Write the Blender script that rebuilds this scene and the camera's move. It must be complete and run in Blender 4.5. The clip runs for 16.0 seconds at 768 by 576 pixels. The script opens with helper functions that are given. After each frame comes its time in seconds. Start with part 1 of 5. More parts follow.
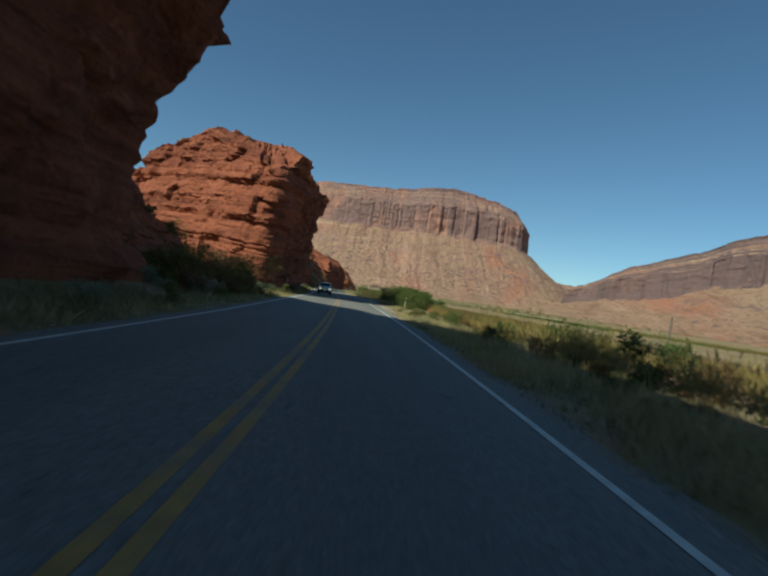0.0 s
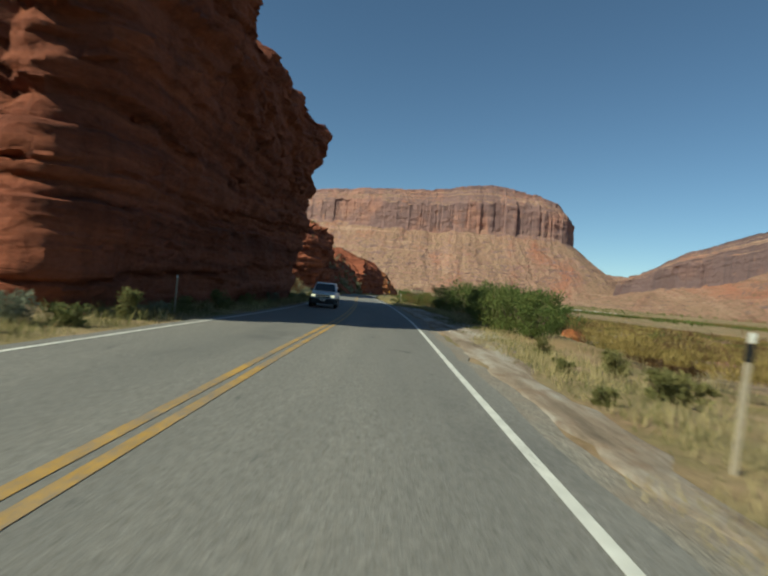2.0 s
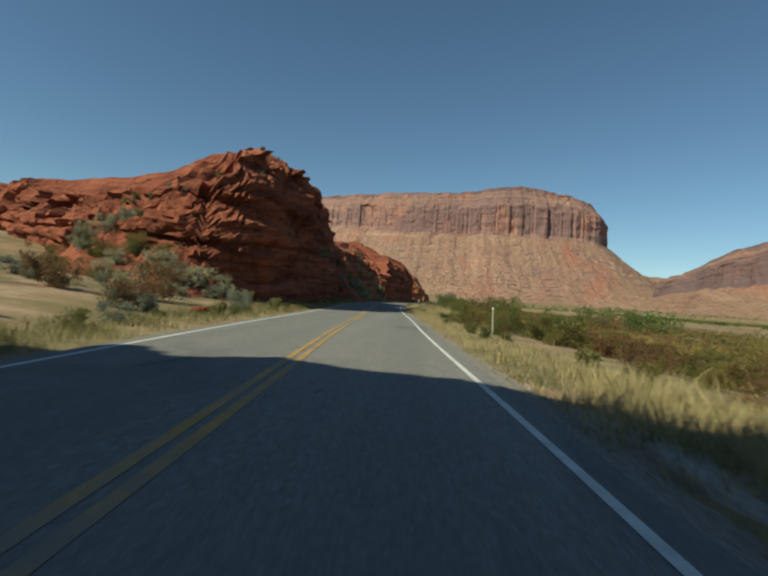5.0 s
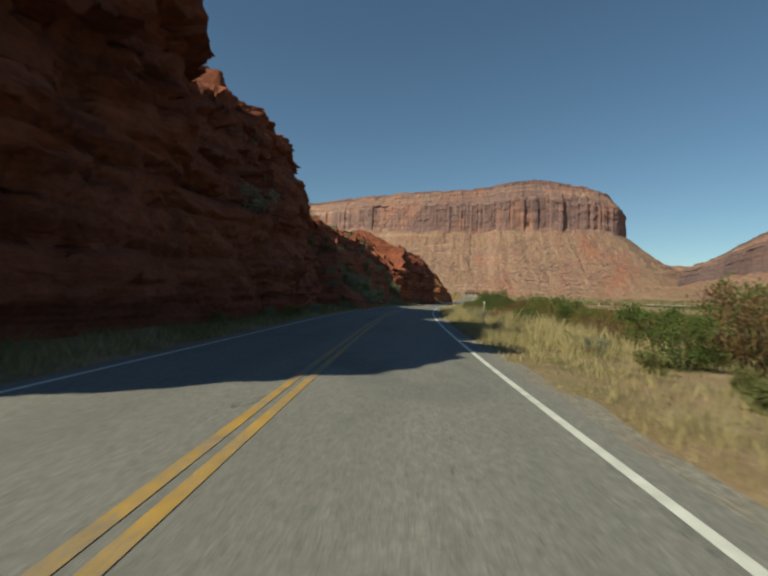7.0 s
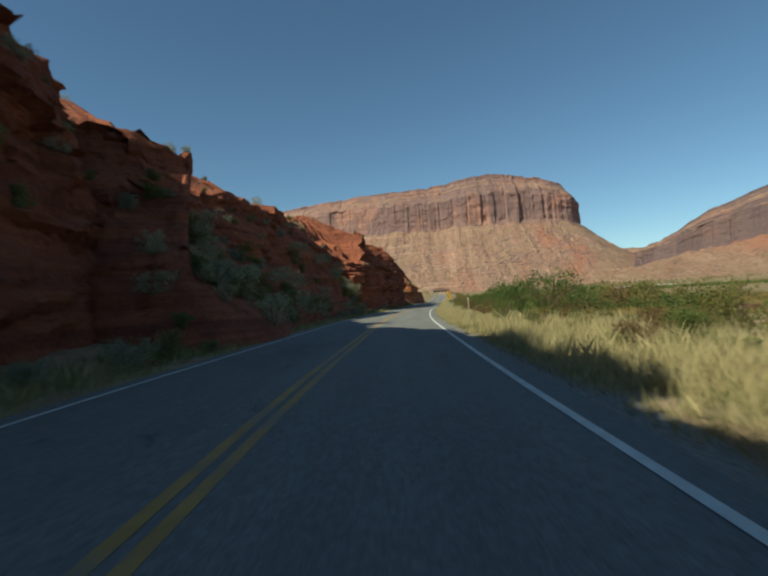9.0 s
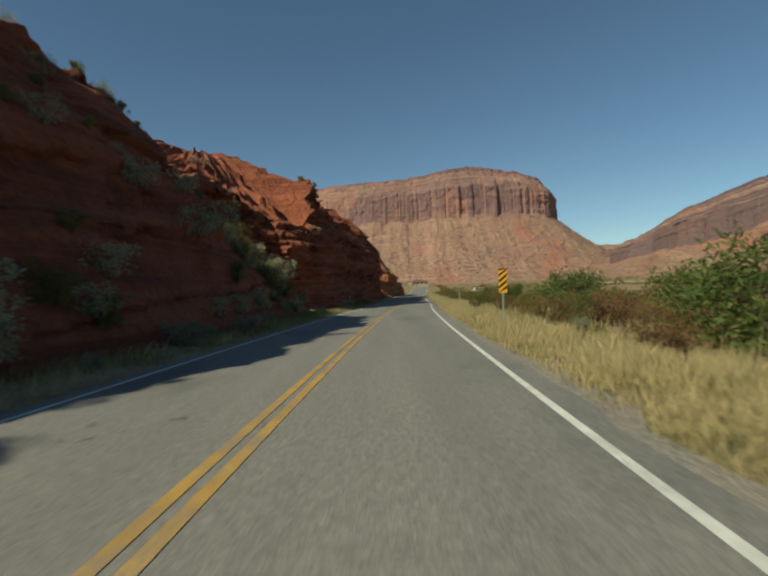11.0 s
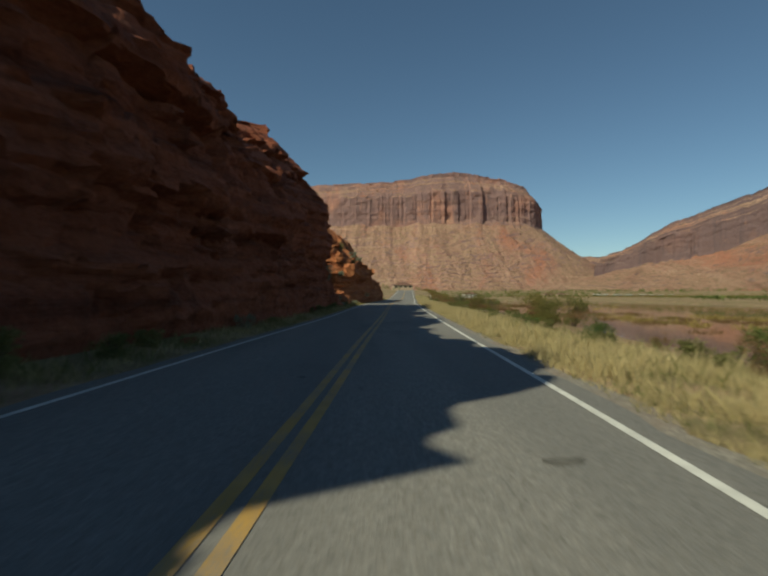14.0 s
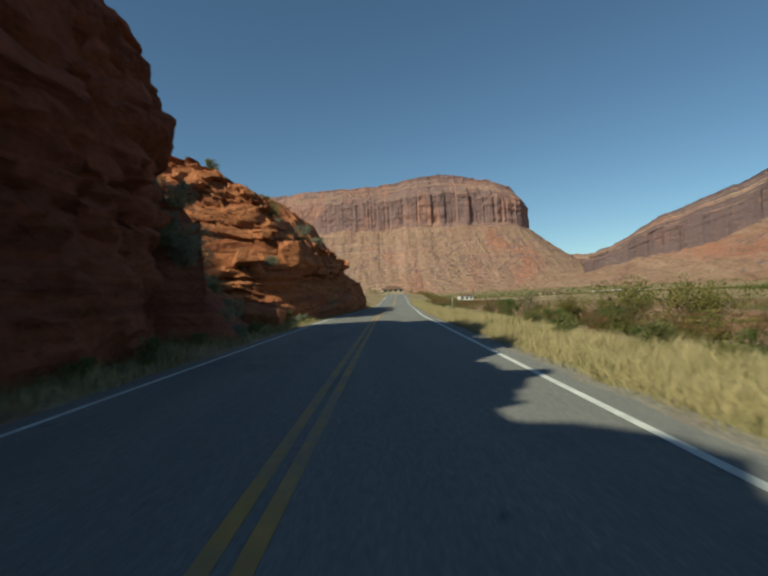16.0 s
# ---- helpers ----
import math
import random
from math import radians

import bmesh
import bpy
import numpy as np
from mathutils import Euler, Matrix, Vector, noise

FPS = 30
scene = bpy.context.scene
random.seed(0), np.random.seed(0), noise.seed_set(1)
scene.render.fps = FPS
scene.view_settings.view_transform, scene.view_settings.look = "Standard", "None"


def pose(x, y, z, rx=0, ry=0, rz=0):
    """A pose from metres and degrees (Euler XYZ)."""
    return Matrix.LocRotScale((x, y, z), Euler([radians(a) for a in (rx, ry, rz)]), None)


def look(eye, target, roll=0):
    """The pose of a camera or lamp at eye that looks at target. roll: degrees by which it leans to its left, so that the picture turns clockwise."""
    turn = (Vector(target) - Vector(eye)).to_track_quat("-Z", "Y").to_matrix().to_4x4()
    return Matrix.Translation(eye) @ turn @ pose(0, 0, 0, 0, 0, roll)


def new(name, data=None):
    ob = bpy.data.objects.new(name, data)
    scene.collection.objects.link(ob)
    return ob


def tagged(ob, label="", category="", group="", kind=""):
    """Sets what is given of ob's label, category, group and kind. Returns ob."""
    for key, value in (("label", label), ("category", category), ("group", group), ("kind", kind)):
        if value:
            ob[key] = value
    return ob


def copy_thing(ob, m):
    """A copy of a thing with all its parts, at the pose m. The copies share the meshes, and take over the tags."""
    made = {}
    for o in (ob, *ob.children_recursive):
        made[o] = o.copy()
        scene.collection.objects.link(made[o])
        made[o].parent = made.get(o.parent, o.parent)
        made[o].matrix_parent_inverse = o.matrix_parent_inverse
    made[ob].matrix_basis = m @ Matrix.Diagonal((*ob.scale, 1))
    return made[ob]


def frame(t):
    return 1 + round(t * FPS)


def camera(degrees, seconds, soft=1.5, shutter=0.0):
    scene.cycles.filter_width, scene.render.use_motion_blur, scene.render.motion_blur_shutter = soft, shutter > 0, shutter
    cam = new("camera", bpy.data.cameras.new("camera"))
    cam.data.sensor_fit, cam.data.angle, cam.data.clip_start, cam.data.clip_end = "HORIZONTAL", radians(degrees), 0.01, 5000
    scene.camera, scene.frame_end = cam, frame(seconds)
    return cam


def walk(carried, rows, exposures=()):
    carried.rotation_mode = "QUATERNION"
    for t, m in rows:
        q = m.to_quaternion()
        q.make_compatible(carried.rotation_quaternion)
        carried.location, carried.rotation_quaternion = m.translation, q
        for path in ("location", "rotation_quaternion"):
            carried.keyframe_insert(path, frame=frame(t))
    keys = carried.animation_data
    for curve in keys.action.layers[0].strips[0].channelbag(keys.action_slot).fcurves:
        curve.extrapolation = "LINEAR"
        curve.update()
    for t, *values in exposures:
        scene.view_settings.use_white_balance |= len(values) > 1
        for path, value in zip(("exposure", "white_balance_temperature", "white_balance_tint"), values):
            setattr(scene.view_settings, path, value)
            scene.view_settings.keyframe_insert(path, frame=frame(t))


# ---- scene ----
cam = camera(73.47, 16.0, 2.3, 0.18)
PATH = [
    (0.0, pose(0.00, 0.00, 1.31, 90.65, -8.57, -4.04)),
    (0.5, pose(0.62, 9.07, 1.40, 90.37, -9.25, -2.24)),
    (1.0, pose(1.04, 18.06, 1.36, 90.77, -6.37, -0.63)),
    (1.5, pose(1.17, 26.93, 1.37, 91.09, -5.16, -0.07)),
    (2.0, pose(1.29, 35.72, 1.33, 90.55, -5.12, 0.73)),
    (2.5, pose(1.21, 44.42, 1.32, 90.78, -4.42, 1.51)),
    (3.0, pose(1.10, 53.04, 1.34, 91.17, -3.33, 2.31)),
    (3.5, pose(0.80, 61.61, 1.39, 90.97, -2.49, 2.92)),
    (5.8, pose(-1.26, 101.43, 1.42, 91.12, -4.87, 4.29)),
    (6.0, pose(-1.51, 105.03, 1.41, 91.37, -4.65, 4.57)),
    (6.5, pose(-2.17, 114.05, 1.40, 90.95, -3.87, 5.38)),
    (7.0, pose(-2.78, 123.10, 1.37, 91.08, -1.56, 5.62)),
    (7.5, pose(-3.49, 132.19, 1.37, 90.58, 1.17, 5.15)),
    (8.0, pose(-4.06, 141.27, 1.44, 90.59, 2.13, 4.08)),
    (8.5, pose(-4.35, 150.38, 1.45, 90.75, 3.42, 3.10)),
    (9.0, pose(-4.59, 159.51, 1.45, 91.53, 3.54, 1.73)),
    (9.2, pose(-4.65, 163.16, 1.47, 91.05, 2.46, 1.33)),
    (11.3, pose(-3.90, 202.34, 1.51, 90.42, 1.95, -1.46)),
    (11.5, pose(-3.70, 206.14, 1.46, 90.44, 1.45, -1.77)),
    (12.0, pose(-3.15, 215.67, 1.36, 90.49, 1.31, -2.14)),
    (12.5, pose(-2.64, 225.17, 1.38, 90.49, -0.33, -2.57)),
    (13.0, pose(-1.88, 234.69, 1.33, 90.17, -0.19, -2.94)),
    (13.5, pose(-1.07, 244.23, 1.30, 90.18, -0.74, -3.00)),
    (14.0, pose(-0.32, 253.73, 1.29, 90.80, 0.12, -2.97)),
    (14.5, pose(0.34, 263.14, 1.24, 90.65, 0.88, -3.23)),
    (15.0, pose(1.03, 272.50, 1.20, 91.25, 1.24, -3.63)),
    (15.5, pose(1.76, 281.80, 1.16, 91.42, 2.17, -3.84)),
    (16.0, pose(2.54, 291.02, 1.26, 91.41, 2.55, -4.13)),
]
EXPOSURES = [(0.0, 0.13, 5820, -12), (1.5, 0.26, 6220, -10), (2.5, 0.17, 6220, -8), (3.0, 0.12, 6120, -8), (3.7, 0.12, 6120, -8), (6.0, 0.27, 6560, -7), (7.0, 0.12, 6560, -7), (7.5, 0.05, 6500, -8), (8.0, 0.14, 6440, -9), (9.0, 0.30, 6190, -10),
             (11.5, 0.00, 6690, -7), (12.5, -0.06, 6690, -7), (14.0, -0.06, 6590, -7), (14.5, -0.06, 6440, -8), (16.0, 0.18, 6240, -9)]
walk(cam, PATH, EXPOSURES)

# ---------------------------------------------------------------- light
world = bpy.data.worlds.new("sky")
scene.world = world
world.use_nodes = True
wn = world.node_tree
sky = wn.nodes.new("ShaderNodeTexSky")
sky.sky_type = "NISHITA"
sky.sun_disc = False
SUN_DIR = Vector((-0.82, -0.57, 0.80)).normalized()  # towards the sun
sky.sun_elevation = math.asin(SUN_DIR.z)
sky.sun_rotation = math.atan2(SUN_DIR.x, SUN_DIR.y)
sky.altitude = 1250
sky.air_density = 1.0
sky.dust_density = 0.0
sky.ozone_density = 2.6
wn.links.new(sky.outputs[0], wn.nodes["Background"].inputs[0])
wn.nodes["Background"].inputs[1].default_value = 0.078
sun = new("sun", bpy.data.lights.new("sun", "SUN"))
sun.data.energy = 5.0
sun.data.angle = radians(0.53)
sun.data.color = (1.0, 0.90, 0.74)
sun.matrix_world = look((0, 0, 200), Vector((0, 0, 200)) - SUN_DIR)


# ---------------------------------------------------------------- noise and curves
def lattice(i, j, k, seed):
    h = (i * 374761393 + j * 668265263 + k * 2147483647 + seed * 974634777) & 0xFFFFFFFF
    h = ((h ^ (h >> 13)) * 1274126177) & 0xFFFFFFFF
    return ((h ^ (h >> 16)) & 0xFFFFFF) / float(0xFFFFFF) * 2 - 1


def vnoise(p, seed=0):
    """Smooth value noise, -1 to 1, at rows of points."""
    q = np.floor(p).astype(np.int64)
    f = p - q
    f = f * f * f * (f * (f * 6 - 15) + 10)
    out = 0
    for a in (0, 1):
        for b in (0, 1):
            for c in (0, 1):
                w = (f[:, 0] if a else 1 - f[:, 0]) * (f[:, 1] if b else 1 - f[:, 1]) * (f[:, 2] if c else 1 - f[:, 2])
                out = out + w * lattice(q[:, 0] + a, q[:, 1] + b, q[:, 2] + c, seed)
    return out


def fbm(p, octaves=4, seed=0, gain=0.5):
    out, amp, total = 0, 1.0, 0.0
    for o in range(octaves):
        out = out + amp * vnoise(p * 2.0**o, seed + o * 17)
        total += amp
        amp *= gain
    return out / total


def line_noise(s, seed=0):
    return vnoise(np.stack([s, 0 * s + 0.37, 0 * s + 0.61], 1), seed)


def catmull(points, u, closed=False):
    """Points on a smooth curve through rows of values, at parameters u in units of rows."""
    points = np.asarray(points, float)
    n = len(points)
    i = np.floor(u).astype(int)
    f = (u - i)[:, None]
    pick = (lambda k: points[k % n]) if closed else (lambda k: points[np.clip(k, 0, n - 1)])
    a, b, c, d = pick(i - 1), pick(i), pick(i + 1), pick(i + 2)
    return b + 0.5 * f * (c - a + f * (2 * a - 5 * b + 4 * c - d + f * (3 * (b - c) + d - a)))


def smooth(a, b, x):
    t = np.clip((x - a) / (b - a), 0, 1)
    return t * t * (3 - 2 * t)


# The right-hand white line of the road: x every 15 m of y from -60, and the height of the road.
EDGE_STEP, EDGE_Y0 = 15.0, -60.0
EDGE_X = [-1.2, -0.6, 0.3, 1.3] + [2.33, 2.7, 2.72, 2.6, 2.48, 1.93, 1.12, 0.08, -0.76, -1.73, -2.5, -2.89, -2.77, -2.46, -1.69, -0.67, 0.56, 2.07, 3.26, 4.5, 5.69, 6.9, 8.17, 9.86, 11.53, 13.2, 14.75, 16.3, 17.85, 19.4, 20.95, 22.5, 24.05, 25.6, 27.15, 28.35, 29.2, 29.7, 29.85, 29.65, 29.1, 28.2, 26.95, 25.35, 23.4, 21.1, 18.45, 15.45, 12.1, 8.4, 4.35, -0.05, -4.8, -9.9]
EDGE_Z = [0.0] * 4 + [-0.07, -0.07, -0.03, -0.02, -0.03, 0.0, 0.06, 0.06, 0.03, 0.02, 0.08, 0.14, 0.1, 0.07, 0.03, -0.02, -0.09, -0.11, -0.12, -0.14, -0.08, -0.01, 0.04, 0.05, 0.05, 0.03, 0.09, 0.29, 0.69, 1.19, 1.74, 2.29, 2.84, 3.39, 3.69, 3.79, 3.84, 3.89, 3.94, 3.99, 4.04, 4.09, 4.14, 4.19, 4.24, 4.29, 4.34, 4.39, 4.44, 4.49, 4.54, 4.59, 4.64, 4.69]


def road_x(y):
    return catmull(np.array(EDGE_X)[:, None], np.clip((np.asarray(y, float) - EDGE_Y0) / EDGE_STEP, 0, len(EDGE_X) - 1.001))[:, 0]


def road_z(y):
    return catmull(np.array(EDGE_Z)[:, None], np.clip((np.asarray(y, float) - EDGE_Y0) / EDGE_STEP, 0, len(EDGE_Z) - 1.001))[:, 0]


LANE = 3.4


def bank(y):
    """How far right of the white line the river bank lies."""
    return 17 + 15 * smooth(50, 100, y) - 20 * smooth(225, 262, y) + 120 * smooth(540, 720, y) + 2 * np.sin(np.asarray(y) * 0.06)


def ground_z(u, y):
    """Height of the open ground at u metres right of the white line."""
    p = np.stack([u, y, 0 * u], 1)
    r = np.where(u < 0.55, -0.03, 0)
    near = bank(y)
    r = r - 0.10 * smooth(0.5, 2.5, u) - 0.25 * smooth(2.5, 5.5, u) - 1.3 * smooth(5.5, 15, u) - 2.7 * smooth(0, 9, u - near)
    r = r + 2.2 * smooth(125, 150, u) + 10 * smooth(220, 700, u)
    turnout = smooth(52, 58, y) * (1 - smooth(88, 100, y))
    r = np.where((u > 0) & (u < 20), r + turnout * 0.5 * smooth(3, 6, u) * (1 - smooth(6, 11, u)), r)
    packed = smooth(36, 44, y) * (1 - smooth(88, 100, y)) * (u > 0) * (1 - smooth(3.4, 4.8, u))
    r = r + packed * (0.06 * smooth(0.5, 2.5, u) + 0.05 * smooth(2.5, 4.5, u))
    left = -u - 2 * LANE
    rise = 0.13 + 0.05 * np.sin(y * 0.05)
    r = r + np.maximum(0, left - 2.6) * rise * (1 - smooth(30, 120, left) * 0.8) * (left > 0)
    rough = np.where((u > -7.3) & (u < 0.5), 0.0, 1.0) * (smooth(0.5, 2.5, u) + smooth(0.3, 2.0, left))
    bumpy = 0.10 * fbm(p * 0.7, 3, 5) + 0.35 * fbm(p * 0.09, 3, 9) * smooth(4, 12, np.abs(u + LANE) - LANE)
    return road_z(y) * (1 - smooth(5, 24, u)) + r + rough * bumpy * (1 - 0.8 * packed)


# ---------------------------------------------------------------- materials
def material(name):
    m = bpy.data.materials.new(name)
    m.use_nodes = True
    t = m.node_tree
    return m, t, t.nodes["Principled BSDF"]


def node(t, kind, **values):
    n = t.nodes.new(kind)
    for key, value in values.items():
        if key in n.inputs:
            n.inputs[key].default_value = value
        else:
            setattr(n, key, value)
    return n


def coords(t, scale=(1, 1, 1)):
    c = t.nodes.new("ShaderNodeTexCoord")
    m = node(t, "ShaderNodeMapping")
    m.inputs["Scale"].default_value = scale
    t.links.new(c.outputs["Object"], m.inputs["Vector"])
    return m.outputs["Vector"]


def noise_tex(t, vector, scale, detail=6, rough=0.6, distortion=0.0):
    n = node(t, "ShaderNodeTexNoise", Scale=scale, Detail=detail, Roughness=rough, Distortion=distortion)
    t.links.new(vector, n.inputs["Vector"])
    return n.outputs["Fac"]


def ramp(t, fac, stops):
    r = t.nodes.new("ShaderNodeValToRGB")
    while len(r.color_ramp.elements) < len(stops):
        r.color_ramp.elements.new(0.5)
    for e, (at, colour) in zip(r.color_ramp.elements, stops):
        e.position, e.color = at, (*colour, 1) if len(colour) == 3 else colour
    t.links.new(fac, r.inputs["Fac"])
    return r.outputs["Color"]


def mix(t, fac, a, b, how="MIX"):
    m = t.nodes.new("ShaderNodeMix")
    m.data_type, m.blend_type = "RGBA", how
    for value, socket in ((fac, m.inputs[0]), (a, m.inputs[6]), (b, m.inputs[7])):
        if isinstance(value, bpy.types.NodeSocket):
            t.links.new(value, socket)
        else:
            socket.default_value = (*value, 1) if isinstance(value, tuple) else value
    return m.outputs[2]


def bump(t, shader, height, strength, distance, before=None):
    b = node(t, "ShaderNodeBump", Strength=strength, Distance=distance)
    t.links.new(height, b.inputs["Height"])
    if before is not None:
        t.links.new(before, b.inputs["Normal"])
    t.links.new(b.outputs["Normal"], shader.inputs["Normal"])
    return b.outputs["Normal"]


def grey(v):
    return (v, v, v)


def sandstone(name, light, mid, dark, varnish=0.35):
    """Red bedded sandstone: tilted beds, blotches, dark varnish streaks, grainy relief."""
    m, t, s = material(name)
    v = coords(t)
    beds = noise_tex(t, coords(t, (0.05, 0.04, 1.25)), 1.0, 8, 0.65, 0.3)
    base = ramp(t, beds, [(0.30, dark), (0.44, mid), (0.56, light), (0.72, mid)])
    blotch = noise_tex(t, v, 0.33, 7, 0.6)
    base = mix(t, ramp(t, blotch, [(0.35, grey(0.0)), (0.7, grey(0.55))]), base, mid)
    streak = noise_tex(t, coords(t, (0.7, 0.7, 0.09)), 1.0, 6, 0.6, 0.6)
    base = mix(t, ramp(t, streak, [(0.52, grey(0.0)), (0.68, grey(varnish))]), base, tuple(c * 0.35 for c in dark))
    fine = noise_tex(t, v, 6.0, 8, 0.7)
    base = mix(t, 0.35, base, ramp(t, fine, [(0.3, grey(0.25)), (0.7, grey(0.95))]), "OVERLAY")
    t.links.new(base, s.inputs["Base Color"])
    s.inputs["Roughness"].default_value = 0.92
    s.inputs["Specular IOR Level"].default_value = 0.2
    cracks = node(t, "ShaderNodeTexVoronoi", feature="DISTANCE_TO_EDGE", Scale=0.75)
    t.links.new(coords(t, (1, 1, 2.2)), cracks.inputs["Vector"])
    edge = ramp(t, cracks.outputs["Distance"], [(0.0, grey(0.0)), (0.06, grey(1.0))])
    a = bump(t, s, beds, 0.9, 0.30)
    a = bump(t, s, edge, 0.35, 0.12, a)
    rubble = node(t, "ShaderNodeTexVoronoi", Scale=1.0)
    warped = mix(t, 0.10, coords(t, (2.3, 2.3, 3.0)), noise_tex(t, v, 2.5, 5), "ADD")
    t.links.new(warped, rubble.inputs["Vector"])
    a = bump(t, s, rubble.outputs["Distance"], 0.7, 0.18, a)
    a = bump(t, s, noise_tex(t, v, 1.8, 10, 0.72), 1.0, 0.26, a)
    bump(t, s, fine, 0.8, 0.06, a)
    return m


def simple(name, colour, rough=0.8, metal=0.0, vary=0.25, scale=4.0, relief=0.0, spec=0.3):
    """A plain surface with two scales of variation and an optional relief."""
    m, t, s = material(name)
    v = coords(t)
    n = mix(t, 0.5, noise_tex(t, v, scale, 6), noise_tex(t, v, scale * 9, 5))
    lo = tuple(c * (1 - vary) for c in colour)
    hi = tuple(min(1, c * (1 + vary)) for c in colour)
    t.links.new(ramp(t, n, [(0.35, lo), (0.65, hi)]), s.inputs["Base Color"])
    s.inputs["Roughness"].default_value = rough
    s.inputs["Metallic"].default_value = metal
    s.inputs["Specular IOR Level"].default_value = spec
    if relief:
        bump(t, s, n, 0.6, relief)
    return m


def asphalt():
    m, t, s = material("asphalt")
    v = coords(t)
    stones = node(t, "ShaderNodeTexVoronoi", Scale=52.0)
    t.links.new(v, stones.inputs["Vector"])
    aggregate = ramp(t, stones.outputs["Color"], [(0.1, grey(0.08)), (0.5, grey(0.18)), (0.88, grey(0.29)), (1.0, grey(0.5))])
    coarse = ramp(t, noise_tex(t, v, 14.0, 8, 0.8), [(0.34, (0.10, 0.088, 0.07)), (0.5, (0.205, 0.18, 0.145)), (0.64, (0.31, 0.275, 0.225))])
    aggregate = mix(t, 0.55, aggregate, coarse)
    lanes = noise_tex(t, coords(t, (0.55, 0.03, 1)), 1.0, 5, 0.6)
    base = mix(t, ramp(t, lanes, [(0.35, grey(0.45)), (0.62, grey(0.0))]), aggregate, (0.105, 0.103, 0.098))
    patch = noise_tex(t, coords(t, (0.30, 0.14, 1)), 1.0, 7, 0.68, 0.4)
    base = mix(t, ramp(t, patch, [(0.56, grey(0.0)), (0.68, grey(0.5))]), base, (0.085, 0.083, 0.08))
    tar = noise_tex(t, coords(t, (1.5, 0.55, 1)), 1.0, 8, 0.72, 0.8)
    base = mix(t, ramp(t, tar, [(0.635, grey(0.0)), (0.68, grey(0.7))]), base, (0.05, 0.05, 0.052))
    cracks = node(t, "ShaderNodeTexVoronoi", feature="DISTANCE_TO_EDGE", Scale=0.55)
    t.links.new(mix(t, 0.12, coords(t, (1, 0.45, 1)), noise_tex(t, v, 2.0)), cracks.inputs["Vector"])
    seams = ramp(t, cracks.outputs["Distance"], [(0.0, grey(1.0)), (0.004, grey(0.0))])
    worn = ramp(t, noise_tex(t, v, 0.11, 4), [(0.56, grey(0.0)), (0.66, grey(0.32))])
    base = mix(t, mix(t, 1.0, seams, worn, "MULTIPLY"), base, (0.045, 0.045, 0.045))
    t.links.new(base, s.inputs["Base Color"])
    s.inputs["Roughness"].default_value = 0.86
    s.inputs["Specular IOR Level"].default_value = 0.35
    a = bump(t, s, stones.outputs["Distance"], 0.5, 0.006)
    bump(t, s, noise_tex(t, v, 3.0), 0.3, 0.01, a)
    return m


def paint(name, colour, worn):
    m, t, s = material(name)
    v = coords(t)
    chips = noise_tex(t, v, 26.0, 8, 0.75)
    wide = noise_tex(t, v, 0.7, 5, 0.6)
    gone = ramp(t, mix(t, 0.45, chips, wide), [(0.60 - worn, grey(0.0)), (0.70 - worn, grey(0.8))])
    dirt = ramp(t, noise_tex(t, v, 3.0, 6), [(0.35, tuple(c * 0.75 for c in colour)), (0.65, colour)])
    t.links.new(mix(t, gone, dirt, (0.17, 0.16, 0.15)), s.inputs["Base Color"])
    s.inputs["Roughness"].default_value = 0.7
    bump(t, s, chips, 0.3, 0.003)
    return m


def soil():
    """Open ground: red sand and gravel, straw and green patches further from the road."""
    m, t, s = material("red_soil")
    v = coords(t)
    big, mid, fine = noise_tex(t, v, 0.05, 6), noise_tex(t, v, 0.6, 7), noise_tex(t, v, 9.0, 8, 0.7)
    base = ramp(t, mid, [(0.32, (0.19, 0.115, 0.07)), (0.5, (0.30, 0.20, 0.125)), (0.68, (0.36, 0.27, 0.18))])
    cover = ramp(t, big, [(0.36, (0.25, 0.19, 0.085)), (0.5, (0.15, 0.13, 0.06)), (0.62, (0.24, 0.155, 0.08))])
    base = mix(t, ramp(t, noise_tex(t, v, 0.22, 6), [(0.38, grey(0.0)), (0.55, grey(0.85))]), base, cover)
    base = mix(t, 0.4, base, ramp(t, fine, [(0.3, grey(0.2)), (0.7, grey(0.95))]), "OVERLAY")
    t.links.new(base, s.inputs["Base Color"])
    s.inputs["Roughness"].default_value = 0.95
    s.inputs["Specular IOR Level"].default_value = 0.15
    a = bump(t, s, mid, 0.5, 0.2)
    bump(t, s, fine, 0.6, 0.04, a)
    return m


def gravel():
    m, t, s = material("shoulder_gravel")
    v = coords(t)
    stones = node(t, "ShaderNodeTexVoronoi", Scale=30.0)
    t.links.new(v, stones.inputs["Vector"])
    base = ramp(t, stones.outputs["Color"], [(0.1, (0.14, 0.125, 0.105)), (0.6, (0.225, 0.20, 0.165)), (1.0, (0.36, 0.32, 0.27))])
    base = mix(t, ramp(t, noise_tex(t, v, 0.9, 6), [(0.4, grey(0.0)), (0.7, grey(0.6))]), base, (0.22, 0.15, 0.10))
    t.links.new(base, s.inputs["Base Color"])
    s.inputs["Roughness"].default_value = 0.95
    bump(t, s, stones.outputs["Distance"], 0.7, 0.02)
    return m


